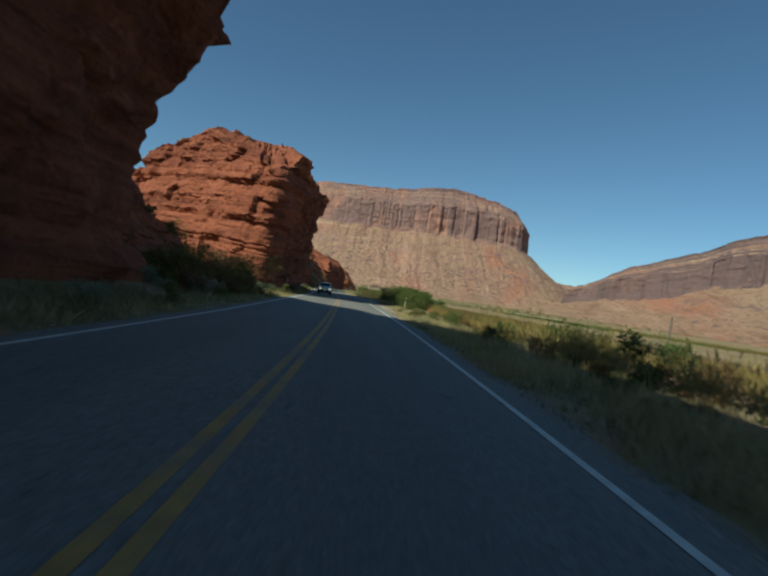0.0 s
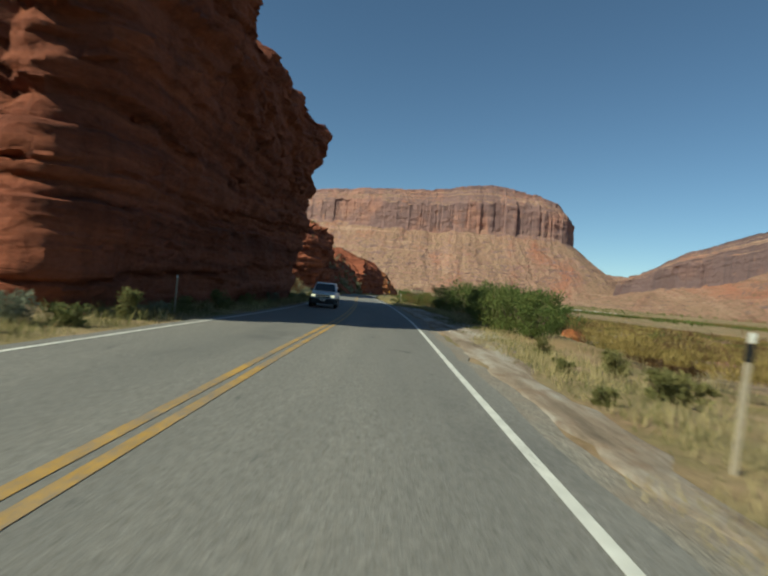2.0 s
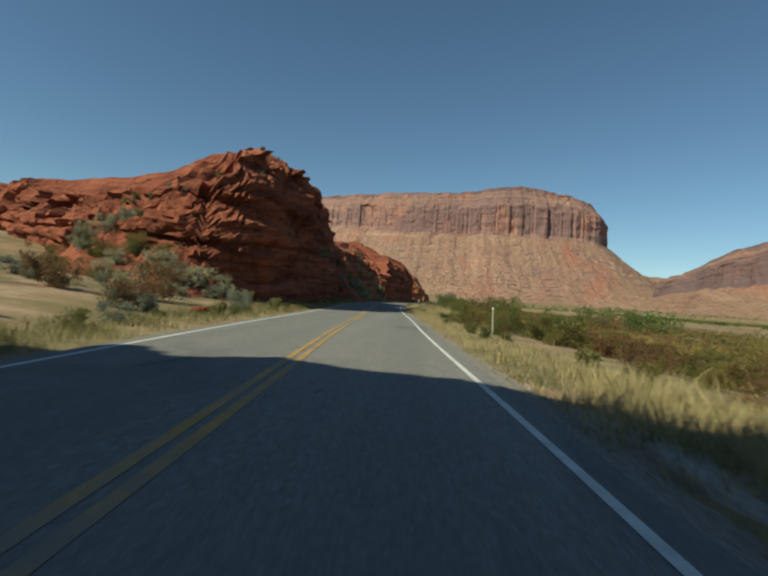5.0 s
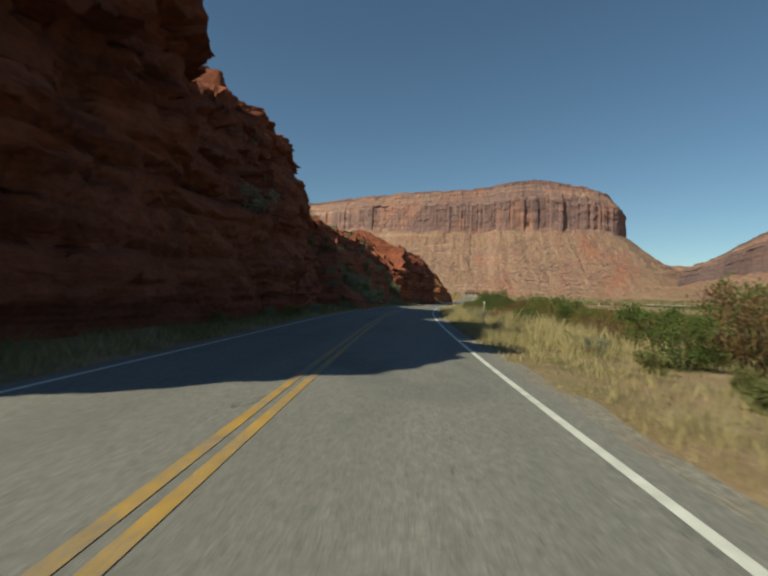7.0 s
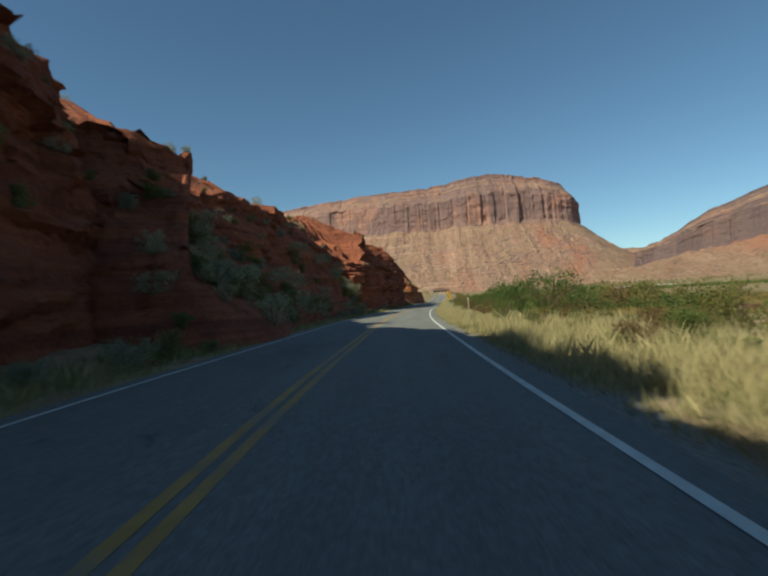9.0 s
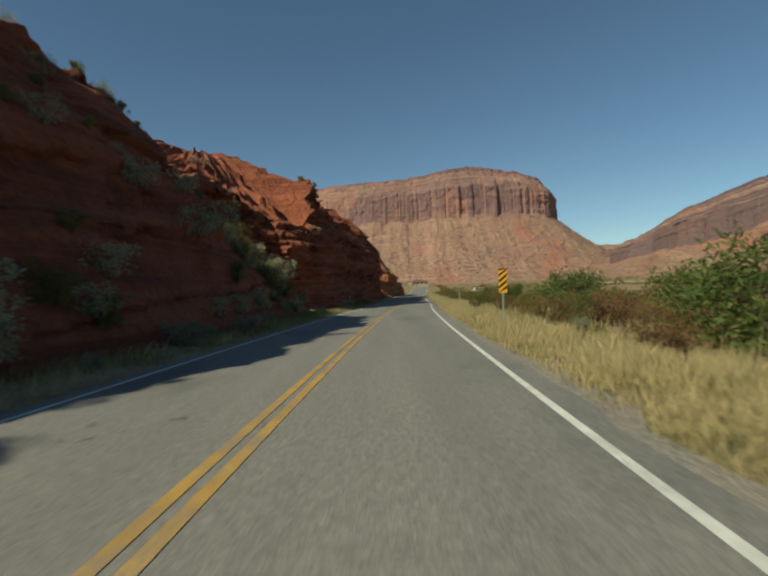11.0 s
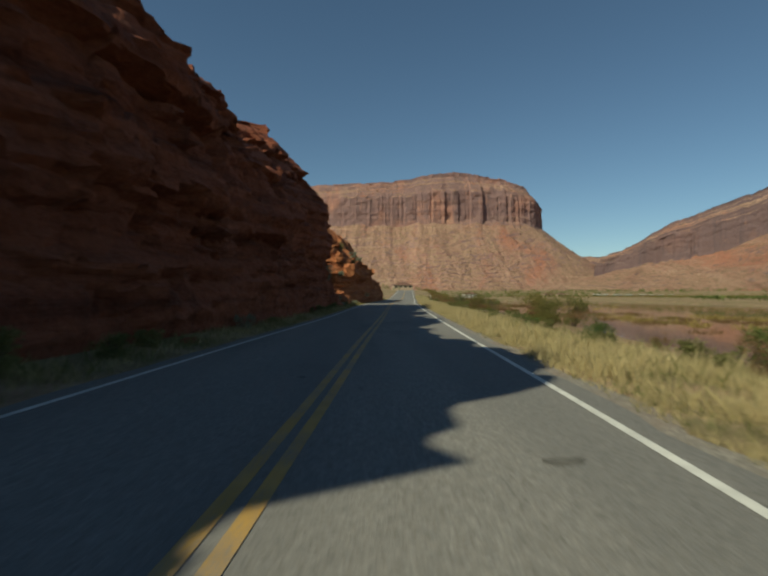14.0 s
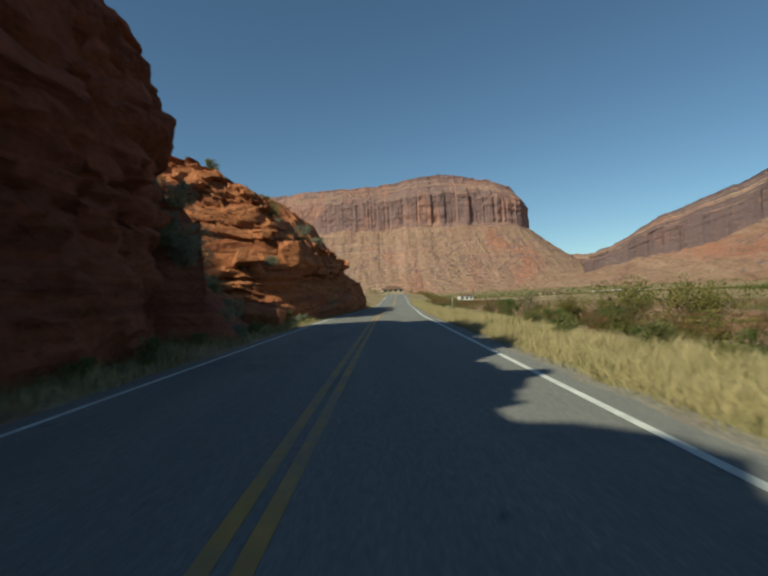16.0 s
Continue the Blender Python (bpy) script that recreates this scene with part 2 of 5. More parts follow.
def far_rock(name, varnish, dark=0.0):
    """Mesa walls: a red cliff with dark varnish, pale cap beds, red talus with sparse scrub; told apart by height and steepness."""
    m, t, s = material(name)
    g = t.nodes.new("ShaderNodeNewGeometry")
    sep = t.nodes.new("ShaderNodeSeparateXYZ")
    t.links.new(g.outputs["True Normal"], sep.inputs[0])
    steep = ramp(t, sep.outputs["Z"], [(0.52, grey(1.0)), (0.72, grey(0.0))])
    beds = noise_tex(t, coords(t, (0.0006, 0.0006, 0.030)), 1.0, 7, 0.7, 0.2)
    cliff = ramp(t, beds, [(0.34, (0.256, 0.134, 0.113)), (0.48, (0.358, 0.186, 0.147)), (0.58, (0.422, 0.224, 0.166)), (0.7, (0.538, 0.358, 0.269))])
    streak = noise_tex(t, coords(t, (0.028, 0.028, 0.0020)), 1.0, 7, 0.7, 0.5)
    stain = noise_tex(t, coords(t, (0.006, 0.006, 0.004)), 1.0, 6, 0.65, 0.6)
    cliff = mix(t, ramp(t, stain, [(0.42 - varnish, grey(0.0)), (0.56 - varnish, grey(0.62 + varnish))]), cliff, (0.198, 0.138, 0.143))
    cliff = mix(t, ramp(t, streak, [(0.50, grey(0.0)), (0.64, grey(0.5))]), cliff, (0.134, 0.0973, 0.102))
    spall = noise_tex(t, coords(t, (0.016, 0.016, 0.006)), 1.0, 7, 0.7, 1.2)
    cliff = mix(t, ramp(t, spall, [(0.62, grey(0.0)), (0.68, grey(0.7))]), cliff, (0.512, 0.262, 0.173))
    cliff = mix(t, dark, cliff, (0.115, 0.082, 0.085))
    slope = ramp(t, noise_tex(t, coords(t, (0.030, 0.006, 0.006)), 1.0, 10, 0.74, 0.5), [(0.33, (0.215, 0.112, 0.08)), (0.5, (0.345, 0.198, 0.142)), (0.68, (0.44, 0.28, 0.20))])
    drift = noise_tex(t, coords(t, (0.0045, 0.002, 0.003)), 1.0, 8, 0.68, 0.8)
    slope = mix(t, ramp(t, drift, [(0.45, grey(0.0)), (0.60, grey(0.6))]), slope, (0.352, 0.23, 0.151))
    slope = mix(t, ramp(t, drift, [(0.34, grey(0.7)), (0.46, grey(0.0))]), slope, (0.41, 0.16, 0.102))
    pale = noise_tex(t, coords(t, (0.0010, 0.0010, 0.020)), 1.0, 7, 0.65, 0.3)
    slope = mix(t, ramp(t, pale, [(0.60, grey(0.0)), (0.66, grey(0.5))]), slope, (0.576, 0.365, 0.256))
    scrub = noise_tex(t, coords(t), 0.06, 10, 0.9)
    slope = mix(t, ramp(t, scrub, [(0.52, grey(0.0)), (0.57, grey(0.8))]), slope, (0.16, 0.128, 0.0768))
    blocks = noise_tex(t, coords(t, (1, 1, 1.4)), 0.045, 9, 0.85, 0.4)
    slope = mix(t, ramp(t, blocks, [(0.60, grey(0.0)), (0.64, grey(0.6))]), slope, (0.589, 0.384, 0.275))
    t.links.new(mix(t, steep, slope, cliff), s.inputs["Base Color"])
    s.inputs["Roughness"].default_value = 0.95
    s.inputs["Specular IOR Level"].default_value = 0.1
    a = bump(t, s, beds, 0.5, 14.0)
    a = bump(t, s, streak, 0.6, 16.0, a)
    bump(t, s, noise_tex(t, coords(t), 0.035, 10, 0.78), 0.9, 16.0, a)
    return m


def water():
    m, t, s = material("river_water")
    v = coords(t, (1, 0.6, 1))
    silt = ramp(t, noise_tex(t, v, 0.03, 5), [(0.35, (0.085, 0.053, 0.036)), (0.65, (0.12, 0.076, 0.05))])
    t.links.new(silt, s.inputs["Base Color"])
    s.inputs["Roughness"].default_value = 0.05
    s.inputs["IOR"].default_value = 1.33
    bump(t, s, noise_tex(t, v, 1.3, 5, 0.6), 0.2, 0.02)
    return m


def leaf(name, dry, fresh):
    """Foliage with a colour of its own for every plant and every clump."""
    m, t, s = material(name)
    info = t.nodes.new("ShaderNodeObjectInfo")
    g = t.nodes.new("ShaderNodeNewGeometry")
    a = ramp(t, g.outputs["Random Per Island"], [(0.0, tuple(c * 0.6 for c in fresh)), (0.55, fresh), (1.0, dry)])
    b = ramp(t, info.outputs["Random"], [(0.0, fresh), (1.0, dry)])
    colour = mix(t, 0.45, a, b)
    t.links.new(colour, s.inputs["Base Color"])
    s.inputs["Roughness"].default_value = 0.7
    s.inputs["Specular IOR Level"].default_value = 0.2
    thin = t.nodes.new("ShaderNodeBsdfTranslucent")
    t.links.new(colour, thin.inputs["Color"])
    both = node(t, "ShaderNodeMixShader", Fac=0.38)
    t.links.new(s.outputs[0], both.inputs[1])
    t.links.new(thin.outputs[0], both.inputs[2])
    t.links.new(both.outputs[0], t.nodes["Material Output"].inputs["Surface"])
    return m


RED = sandstone("red_sandstone", (0.322, 0.105, 0.056), (0.214, 0.066, 0.037), (0.107, 0.036, 0.022))
ORANGE = sandstone("orange_sandstone", (0.42, 0.165, 0.07), (0.32, 0.11, 0.047), (0.19, 0.06, 0.03), 0.2)
ASPHALT, SOIL, GRAVEL, MESA, WATER = asphalt(), soil(), gravel(), far_rock("mesa_sandstone", 0.04), water()
MESA_DARK = far_rock("varnished_mesa_sandstone", 0.13, 0.45)


def packed_dirt():
    """Pale gravel drawn out along the wheel tracks, over brown earth with dark damp ruts."""
    m, t, s = material("packed_dirt")
    v = coords(t)
    tracks = noise_tex(t, coords(t, (1.3, 0.22, 1)), 1.0, 7, 0.65, 0.3)
    base = ramp(t, tracks, [(0.36, (0.15, 0.115, 0.085)), (0.46, (0.27, 0.205, 0.15)), (0.56, (0.36, 0.31, 0.255)), (0.72, (0.43, 0.385, 0.33))])
    patch = noise_tex(t, v, 1.4, 8, 0.7, 0.4)
    base = mix(t, ramp(t, patch, [(0.52, grey(0.0)), (0.66, grey(0.7))]), base, (0.20, 0.125, 0.08))
    fine = noise_tex(t, v, 22.0, 7, 0.75)
    base = mix(t, 0.5, base, ramp(t, fine, [(0.3, grey(0.2)), (0.7, grey(0.9))]), "OVERLAY")
    t.links.new(base, s.inputs["Base Color"])
    s.inputs["Roughness"].default_value = 0.95
    s.inputs["Specular IOR Level"].default_value = 0.15
    a = bump(t, s, patch, 0.7, 0.12)
    bump(t, s, fine, 0.7, 0.03, a)
    return m


DIRT = packed_dirt()
YELLOW = paint("yellow_road_paint", (0.46, 0.27, 0.06), 0.135)
WHITE = paint("white_road_paint", (0.66, 0.64, 0.58), 0.05)


# ---------------------------------------------------------------- mesh helpers
def fill(me, verts, faces):
    """Vertices and equal-sided faces into an empty mesh."""
    faces = np.ascontiguousarray(faces, np.int32)
    count, sides = faces.shape
    me.vertices.add(len(verts))
    me.vertices.foreach_set("co", np.ascontiguousarray(verts, np.float32).ravel())
    me.loops.add(count * sides)
    me.loops.foreach_set("vertex_index", faces.ravel())
    me.polygons.add(count)
    me.polygons.foreach_set("loop_start", np.arange(0, count * sides, sides, dtype=np.int32))
    me.update(calc_edges=True)
    me.shade_flat()


def sheet(name, verts, rows, cols, mat, close=False, smooth_shade=True):
    """A mesh from rows x cols of points, its columns joined round when close is set."""
    i = np.arange(rows * cols).reshape(rows, cols)
    if close:
        i = np.concatenate([i, i[:, :1]], 1)
    quads = np.stack([i[:-1, :-1], i[:-1, 1:], i[1:, 1:], i[1:, :-1]], -1).reshape(-1, 4)
    me = bpy.data.meshes.new(name)
    fill(me, verts, quads)
    if smooth_shade:
        me.polygons.foreach_set("use_smooth", np.ones(len(quads), bool))
    me.materials.append(mat)
    return new(name, me)


def part(name, bm, mat, parent=None, label=""):
    me = bpy.data.meshes.new(name)
    bm.to_mesh(me)
    bm.free()
    me.materials.append(mat)
    ob = new(name, me)
    ob.parent = parent
    return tagged(ob, label)


# ---------------------------------------------------------------- ground, road and river
def build_ground():
    ys = np.concatenate([np.arange(-60, 480, 1.5), 480 + 1.5 * (1.065 ** np.arange(0, 92) - 1) / 0.065])
    us = np.concatenate([-60 - 6 * (1.22 ** np.arange(24, 0, -1)), np.arange(-60, -12, 1.2), np.arange(-12, -7.2, 0.4), [-7.2, -6.0, -3.4, -1.0, 0.5],
                         np.arange(0.9, 16, 0.4), np.arange(16, 60, 1.6), 60 + 6 * (1.24 ** np.arange(0, 24))])
    u, y = [a.ravel() for a in np.meshgrid(us, ys)]
    x = road_x(np.minimum(y, 900)) + u
    z = ground_z(u, y)
    z = z * (1 - smooth(700, 2500, y)) + smooth(900, 3000, y) * 25
    ob = sheet("ground", np.stack([x, y, z], 1), len(ys), len(us), SOIL)
    tagged(ob, "red sandy river-bench ground with straw and scrub", "ground", kind="structure")


def ribbon(name, u0, u1, y0, y1, lift, mat, step=1.5, ragged=0.0, thick=0.0, seed=3):
    """A strip along the road between two distances from the white line."""
    ys = np.arange(y0, y1 + step, step)
    cols = 5 if u1 - u0 > 1 else 2
    us = np.linspace(0, 1, cols)
    lo = u0 + 0 * ys
    hi = u1 + (ragged * fbm(np.stack([ys * 0.7, 0 * ys, 0 * ys], 1), 4, seed) if ragged else 0 * ys)
    if ragged and u0 < -6:
        lo = u0 + ragged * fbm(np.stack([ys * 0.7, 0 * ys, 0 * ys], 1), 4, seed + 1)
    slope = np.gradient(road_x(ys), ys)
    length = np.sqrt(1 + slope**2)
    pts = []
    for f in us:
        off = lo + (hi - lo) * f
        pts.append(np.stack([road_x(ys) + off * length, ys, road_z(ys) + lift + 0 * ys], 1))
    v = np.stack(pts, 1)
    if thick:
        edge0, edge1 = v[:, :1].copy(), v[:, -1:].copy()
        edge0[:, :, 2] -= thick
        edge1[:, :, 2] -= thick
        edge0[:, :, 0] -= 0.04
        edge1[:, :, 0] += 0.04
        v = np.concatenate([edge0, v, edge1], 1)
    return sheet(name, v.reshape(-1, 3), len(ys), v.shape[1], mat, False, False)


build_ground()
tagged(ribbon("road", -2 * LANE - 0.40, 0.40, -60, 700, 0.03, ASPHALT, 0.75, 0.12, 0.09), "worn grey two-lane asphalt road", "road", kind="structure")
tagged(ribbon("shoulder", 0.36, 0.80, -60, 700, 0.0, GRAVEL, 0.75, 0.30, 0.12), "pale gravel shoulder beside the road", "shoulder", kind="structure")


def build_turnout():
    ys = np.arange(36, 97, 0.5)
    us = np.linspace(0, 1, 14)
    far = (0.9 * smooth(36, 42, ys) + 2.3 * smooth(45, 55, ys)) * (1 - smooth(86, 97, ys)) + 0.5 * fbm(np.stack([ys * 0.5, 0 * ys, 0 * ys], 1), 3, 31)
    f, y = [a.ravel() for a in np.meshgrid(us, ys)]
    near = 0.75 + 0.22 * fbm(np.stack([ys * 0.9, 0 * ys, 0 * ys], 1), 3, 35)
    u = np.repeat(near, len(us)) + f * np.repeat(np.maximum(far, 0.1), len(us))
    ob = sheet("turnout", np.stack([road_x(y) + u, y, ground_z(u, y) + 0.03 + 0.012 * f * fbm(np.stack([u * 1.6, y * 1.2, 0 * u], 1), 3, 33) - 0.07 * f**8 - 0.05 * (1 - f) ** 12], 1), len(ys), len(us), DIRT)
    tagged(ob, "pale packed dirt turnout beside the road", "turnout", kind="structure")


build_turnout()
for a, b, mat, label in ((-0.055, 0.055, WHITE, "worn white edge line on the asphalt"), (-2 * LANE - 0.055, -2 * LANE + 0.055, WHITE, "worn white edge line on the asphalt"),
                         (-3.34 - 0.18, -3.34 - 0.05, YELLOW, "faded yellow centre line on the asphalt"), (-3.34 + 0.05, -3.34 + 0.18, YELLOW, "faded yellow centre line on the asphalt")):
    tagged(ribbon("road_marking", a, b, -60, 700, 0.036, mat, 0.75), label, "road marking", kind="structure")


def tar_patch(u, y, wide, long, seed):
    """A thin ragged tar repair lying on the asphalt."""
    a = np.linspace(0, 6.2832, 40, endpoint=False)
    r = 1 + 0.8 * fbm(np.stack([np.cos(a) * 1.6, np.sin(a) * 1.6, 0 * a + seed], 1), 4, seed)
    pu, py = u + wide / 2 * r * np.cos(a), y + long / 2 * r * np.sin(a)
    bm = bmesh.new()
    bm.faces.new([bm.verts.new((float(x), float(b), float(z))) for x, b, z in zip(road_x(py) + pu, py, road_z(py) + 0.035)])
    tagged(part("tar_patch", bm, TAR), "dark worn tar patch on the asphalt", "tar patch", kind="structure")


TAR = simple("road_tar", (0.115, 0.106, 0.092), 0.85, 0.0, 0.35, 5.0)
for k, (u, y, wide, long) in enumerate(((-1.95, 242.0, 0.16, 1.5), (-1.7, 243.0, 0.12, 0.9), (-1.3, 243.4, 0.22, 0.2), (-0.95, 257.9, 0.34, 0.16), (-0.9, 7.4, 0.16, 0.14))):
    tar_patch(u, y, wide, long, 300 + k)


def build_river():
    ys = np.arange(-60, 900, 8.0)
    us = np.linspace(14, 142, 14)
    u, y = [a.ravel() for a in np.meshgrid(us, ys)]
    ob = sheet("river", np.stack([road_x(y) + u, y, 0 * y - 3.55], 1), len(ys), len(us), WATER)
    tagged(ob, "calm muddy brown river water", "river", kind="structure")


build_river()


# ---------------------------------------------------------------- cliffs beside the road
def cliff(name, stations, spine, label, mat, seed, segment=0.5, rows=52, tilt=(0.03, -0.06), ledge=0.8, rough=0.8, dome=1.0):
    """A bedded rock mass. Stations run round its foot: x, y, height, and how far the face stands out at 0, 1/4, 1/2, 3/4 and full height."""
    st = np.array(stations, float)
    n = len(st)
    fine = catmull(st, np.linspace(0, n, n * 40, endpoint=False), True)
    area = np.sum(fine[:, 0] * np.roll(fine[:, 1], -1) - np.roll(fine[:, 0], -1) * fine[:, 1])
    if area < 0:
        fine = fine[::-1]
    loop = np.concatenate([fine, fine[:1]])
    arc = np.concatenate([[0], np.cumsum(np.linalg.norm(np.diff(loop[:, :2], axis=0), axis=1))])
    cols = int(arc[-1] / segment)
    at = np.linspace(0, arc[-1], cols, endpoint=False)
    ring = np.stack([np.interp(at, arc, loop[:, k]) for k in range(8)], 1)
    tang = np.roll(ring[:, :2], -3, 0) - np.roll(ring[:, :2], 3, 0)
    nor = np.stack([tang[:, 1], -tang[:, 0]], 1)
    nor /= np.linalg.norm(nor, axis=1)[:, None] + 1e-9
    hs = np.linspace(0, 1, rows)
    offs = np.stack([catmull(ring[:, 3:8].T, np.full(1, min(h * 4, 3.999)))[0] for h in hs])
    pos = ring[None, :, :2] + nor[None] * offs[:, :, None]
    top = ring[:, 2] + 0.05 * ring[:, 2] * fbm(np.stack([ring[:, 0] * 0.25, ring[:, 1] * 0.25, 0 * at], 1), 4, seed)
    notch = lattice(np.floor(at / 2.6 + 0.6 * line_noise(at / 5.0, seed + 40)).astype(np.int64), 0, 0, seed + 41) + 0.5 * lattice(np.floor(at / 0.9).astype(np.int64), 0, 0, seed + 42)
    top = top + 0.58 * rough * notch
    z = -0.8 + hs[:, None] * (top[None] + 0.8)
    caps = 16
    a, b = np.array(spine[0], float), np.array(spine[1], float)
    last = pos[-1]
    w = np.clip(((last - a) @ (b - a)) / ((b - a) @ (b - a)), 0, 1)
    core = a + w[:, None] * (b - a)
    mean_top = np.interp(w, np.linspace(0, 1, 9), [np.max(top[np.abs(w - q) < 0.2]) if np.any(np.abs(w - q) < 0.2) else top.max() for q in np.linspace(0, 1, 9)])
    more, mz = [], []
    for k in range(1, caps + 1):
        f = (k / caps) ** 1.3
        more.append(last + (core - last) * f)
        mz.append(top + (mean_top - top) * smooth(0, 1, f) + dome * math.sin(f * 1.57))
    pos = np.concatenate([pos, np.array(more)])
    z = np.concatenate([z, np.array(mz)])
    total = rows + caps
    p = np.concatenate([pos.reshape(-1, 2), z.reshape(-1, 1)], 1)
    N = np.tile(nor, (total, 1))
    face = np.concatenate([np.ones(rows), np.linspace(0.7, 0.0, caps)])[:, None].repeat(cols, 1).ravel()
    foot = smooth(-0.5, 1.2, p[:, 2])
    bed = p[:, 2] + tilt[0] * p[:, 0] + tilt[1] * p[:, 1] + 0.5 * fbm(p * 0.12, 3, seed + 3)
    reach = np.tile(at, total)
    steps = 0
    for size, amp, length, k in ((3.0, 0.52, 15.0, 0), (1.05, 0.26, 6.0, 1), (0.40, 0.08, 2.4, 2)):
        b = bed / size + 0.45 * line_noise(bed * 0.6, seed + 20 + k)
        layer = np.floor(b)
        within = b - layer
        chunk = np.floor(reach / length + 0.37 * layer + 0.8 * vnoise(p * 0.35, seed + 30 + k)).astype(np.int64)
        own = lattice(layer.astype(np.int64), 0 * chunk, 0 * chunk, seed + k) * 0.8 + lattice(layer.astype(np.int64), chunk, 0 * chunk, seed + 5 + k) * 0.35
        seam = 0.45 + 0.55 * lattice(layer.astype(np.int64), 0 * chunk + 3, 0 * chunk, seed + 50 + k)
        steps = steps + amp * (own + 0.20 + 0.55 * (0.6 + seam) * (0.35 - np.abs(2 * within - 1) ** 8))
    steps = steps + 0.35 * line_noise(bed * 0.3, seed)
    patchy = 0.75 + 0.4 * fbm(p * 0.16, 3, seed + 8)
    out = ledge * steps * patchy
    out += rough * (1.2 * fbm(p * [0.22, 0.22, 0.16], 4, seed + 5) + 0.42 * fbm(p * [0.9, 0.9, 1.3], 4, seed + 6, 0.58))
    q = p * [0.5, 0.5, 0.8] + 0.4 * fbm(p * 0.7, 2, seed + 4)[:, None]
    block = lattice(*(np.floor(q).astype(np.int64).T), seed + 7)
    q2 = p * [1.3, 1.3, 2.0] + 0.5 * fbm(p * 1.1, 2, seed + 14)[:, None]
    chip = lattice(*(np.floor(q2).astype(np.int64).T), seed + 15)
    q0 = p * [0.30, 0.30, 0.48] + 0.35 * fbm(p * 0.5, 3, seed + 17)[:, None] + [0, 0, tilt[1] * 0.5]
    slab = lattice(*(np.floor(q0).astype(np.int64).T), seed + 18)
    out += (0.48 + 0.34 * smooth(0.35, 0.8, p[:, 2] / (np.tile(top, total) + 1e-6))) * rough * slab * smooth(1.0, 4.0, p[:, 2])
    broken = np.clip(0.35 + 1.3 * fbm(p * 0.13, 2, seed + 16), 0.05, 1.4)
    crest = smooth(0.55, 0.95, p[:, 2] / (np.tile(top, total) + 1e-6))
    out += rough * (0.26 * block * np.maximum(broken, crest) + 0.10 * chip * np.maximum(broken, 1.3 * crest))
    p[:, :2] += N * (out * foot * (0.08 + 0.92 * face))[:, None]
    p[:, 2] += (1 - face) * (0.7 * fbm(p * 0.35, 4, seed + 9) + 0.45 * block + 0.15 * chip) * foot + 0.15 * rough * fbm(p * 0.9, 3, seed + 11) * foot
    ob = sheet(name, p, total, cols, mat, True)
    ob.data.set_sharp_from_angle(angle=radians(38))
    return tagged(ob, label, "cliff", kind="structure")


cliff("cliff_1", [(-8.2, -40, 14, 0, 0.3, 0.6, 1.0, 0.5), (-8.4, -15, 15, 0, 0.3, 0.8, 1.8, 1.4), (-8.5, 0, 16, 0, 0.2, 0.8, 2.6, 2.4), (-8.6, 9, 16, 0, 0.0, 0.6, 3.0, 3.0), (-8.8, 13.5, 15, 0, -0.1, 0.5, 3.3, 3.4),
                  (-8.8, 17.6, 14.0, 0, -0.1, 0.5, 3.3, -0.6), (-9.3, 20.2, 14, 0.2, 0.1, 0.5, 1.6, -1.8), (-13.8, 24.2, 14.2, 0.5, 0, -0.2, -0.2, -0.8), (-19.3, 28.4, 14.2, 1, 0.5, 0, 0, -0.5), (-26, 33, 13, 1, 0.5, 0, -0.5, -1.5),
                  (-36, 20, 16, 0, 0, 0, 0, 0), (-36, 0, 15, 0, 0, 0, 0, 0), (-30, -40, 14, 0, 0, 0, 0, 0)], ((-19, -30), (-21, 20)),
      "dark red sandstone cliff overhanging the road", RED, 11, dome=2.2)
cliff("cliff_8", [(-10.4, 20, 3.4, 1.2, 0.4, -0.4, -1.2, -2.2), (-10.2, 28, 3.2, 1.6, 0.6, -0.4, -1.4, -2.4), (-11, 37, 3.0, 1.8, 0.8, -0.2, -1.2, -2.2), (-16, 44, 4.5, 1.2, 0.5, 0, -1.0, -2.0), (-25, 46, 8.5, 1, 0.5, 0, -0.5, -1.5), (-30, 36, 9, 0, 0, 0, 0, 0), (-24, 24, 8, 0, 0, 0, 0, 0)],
      ((-23, 34), (-17, 33)), "low dark rubble slope under the cliff", RED, 13, 0.5, 30, dome=0.5)
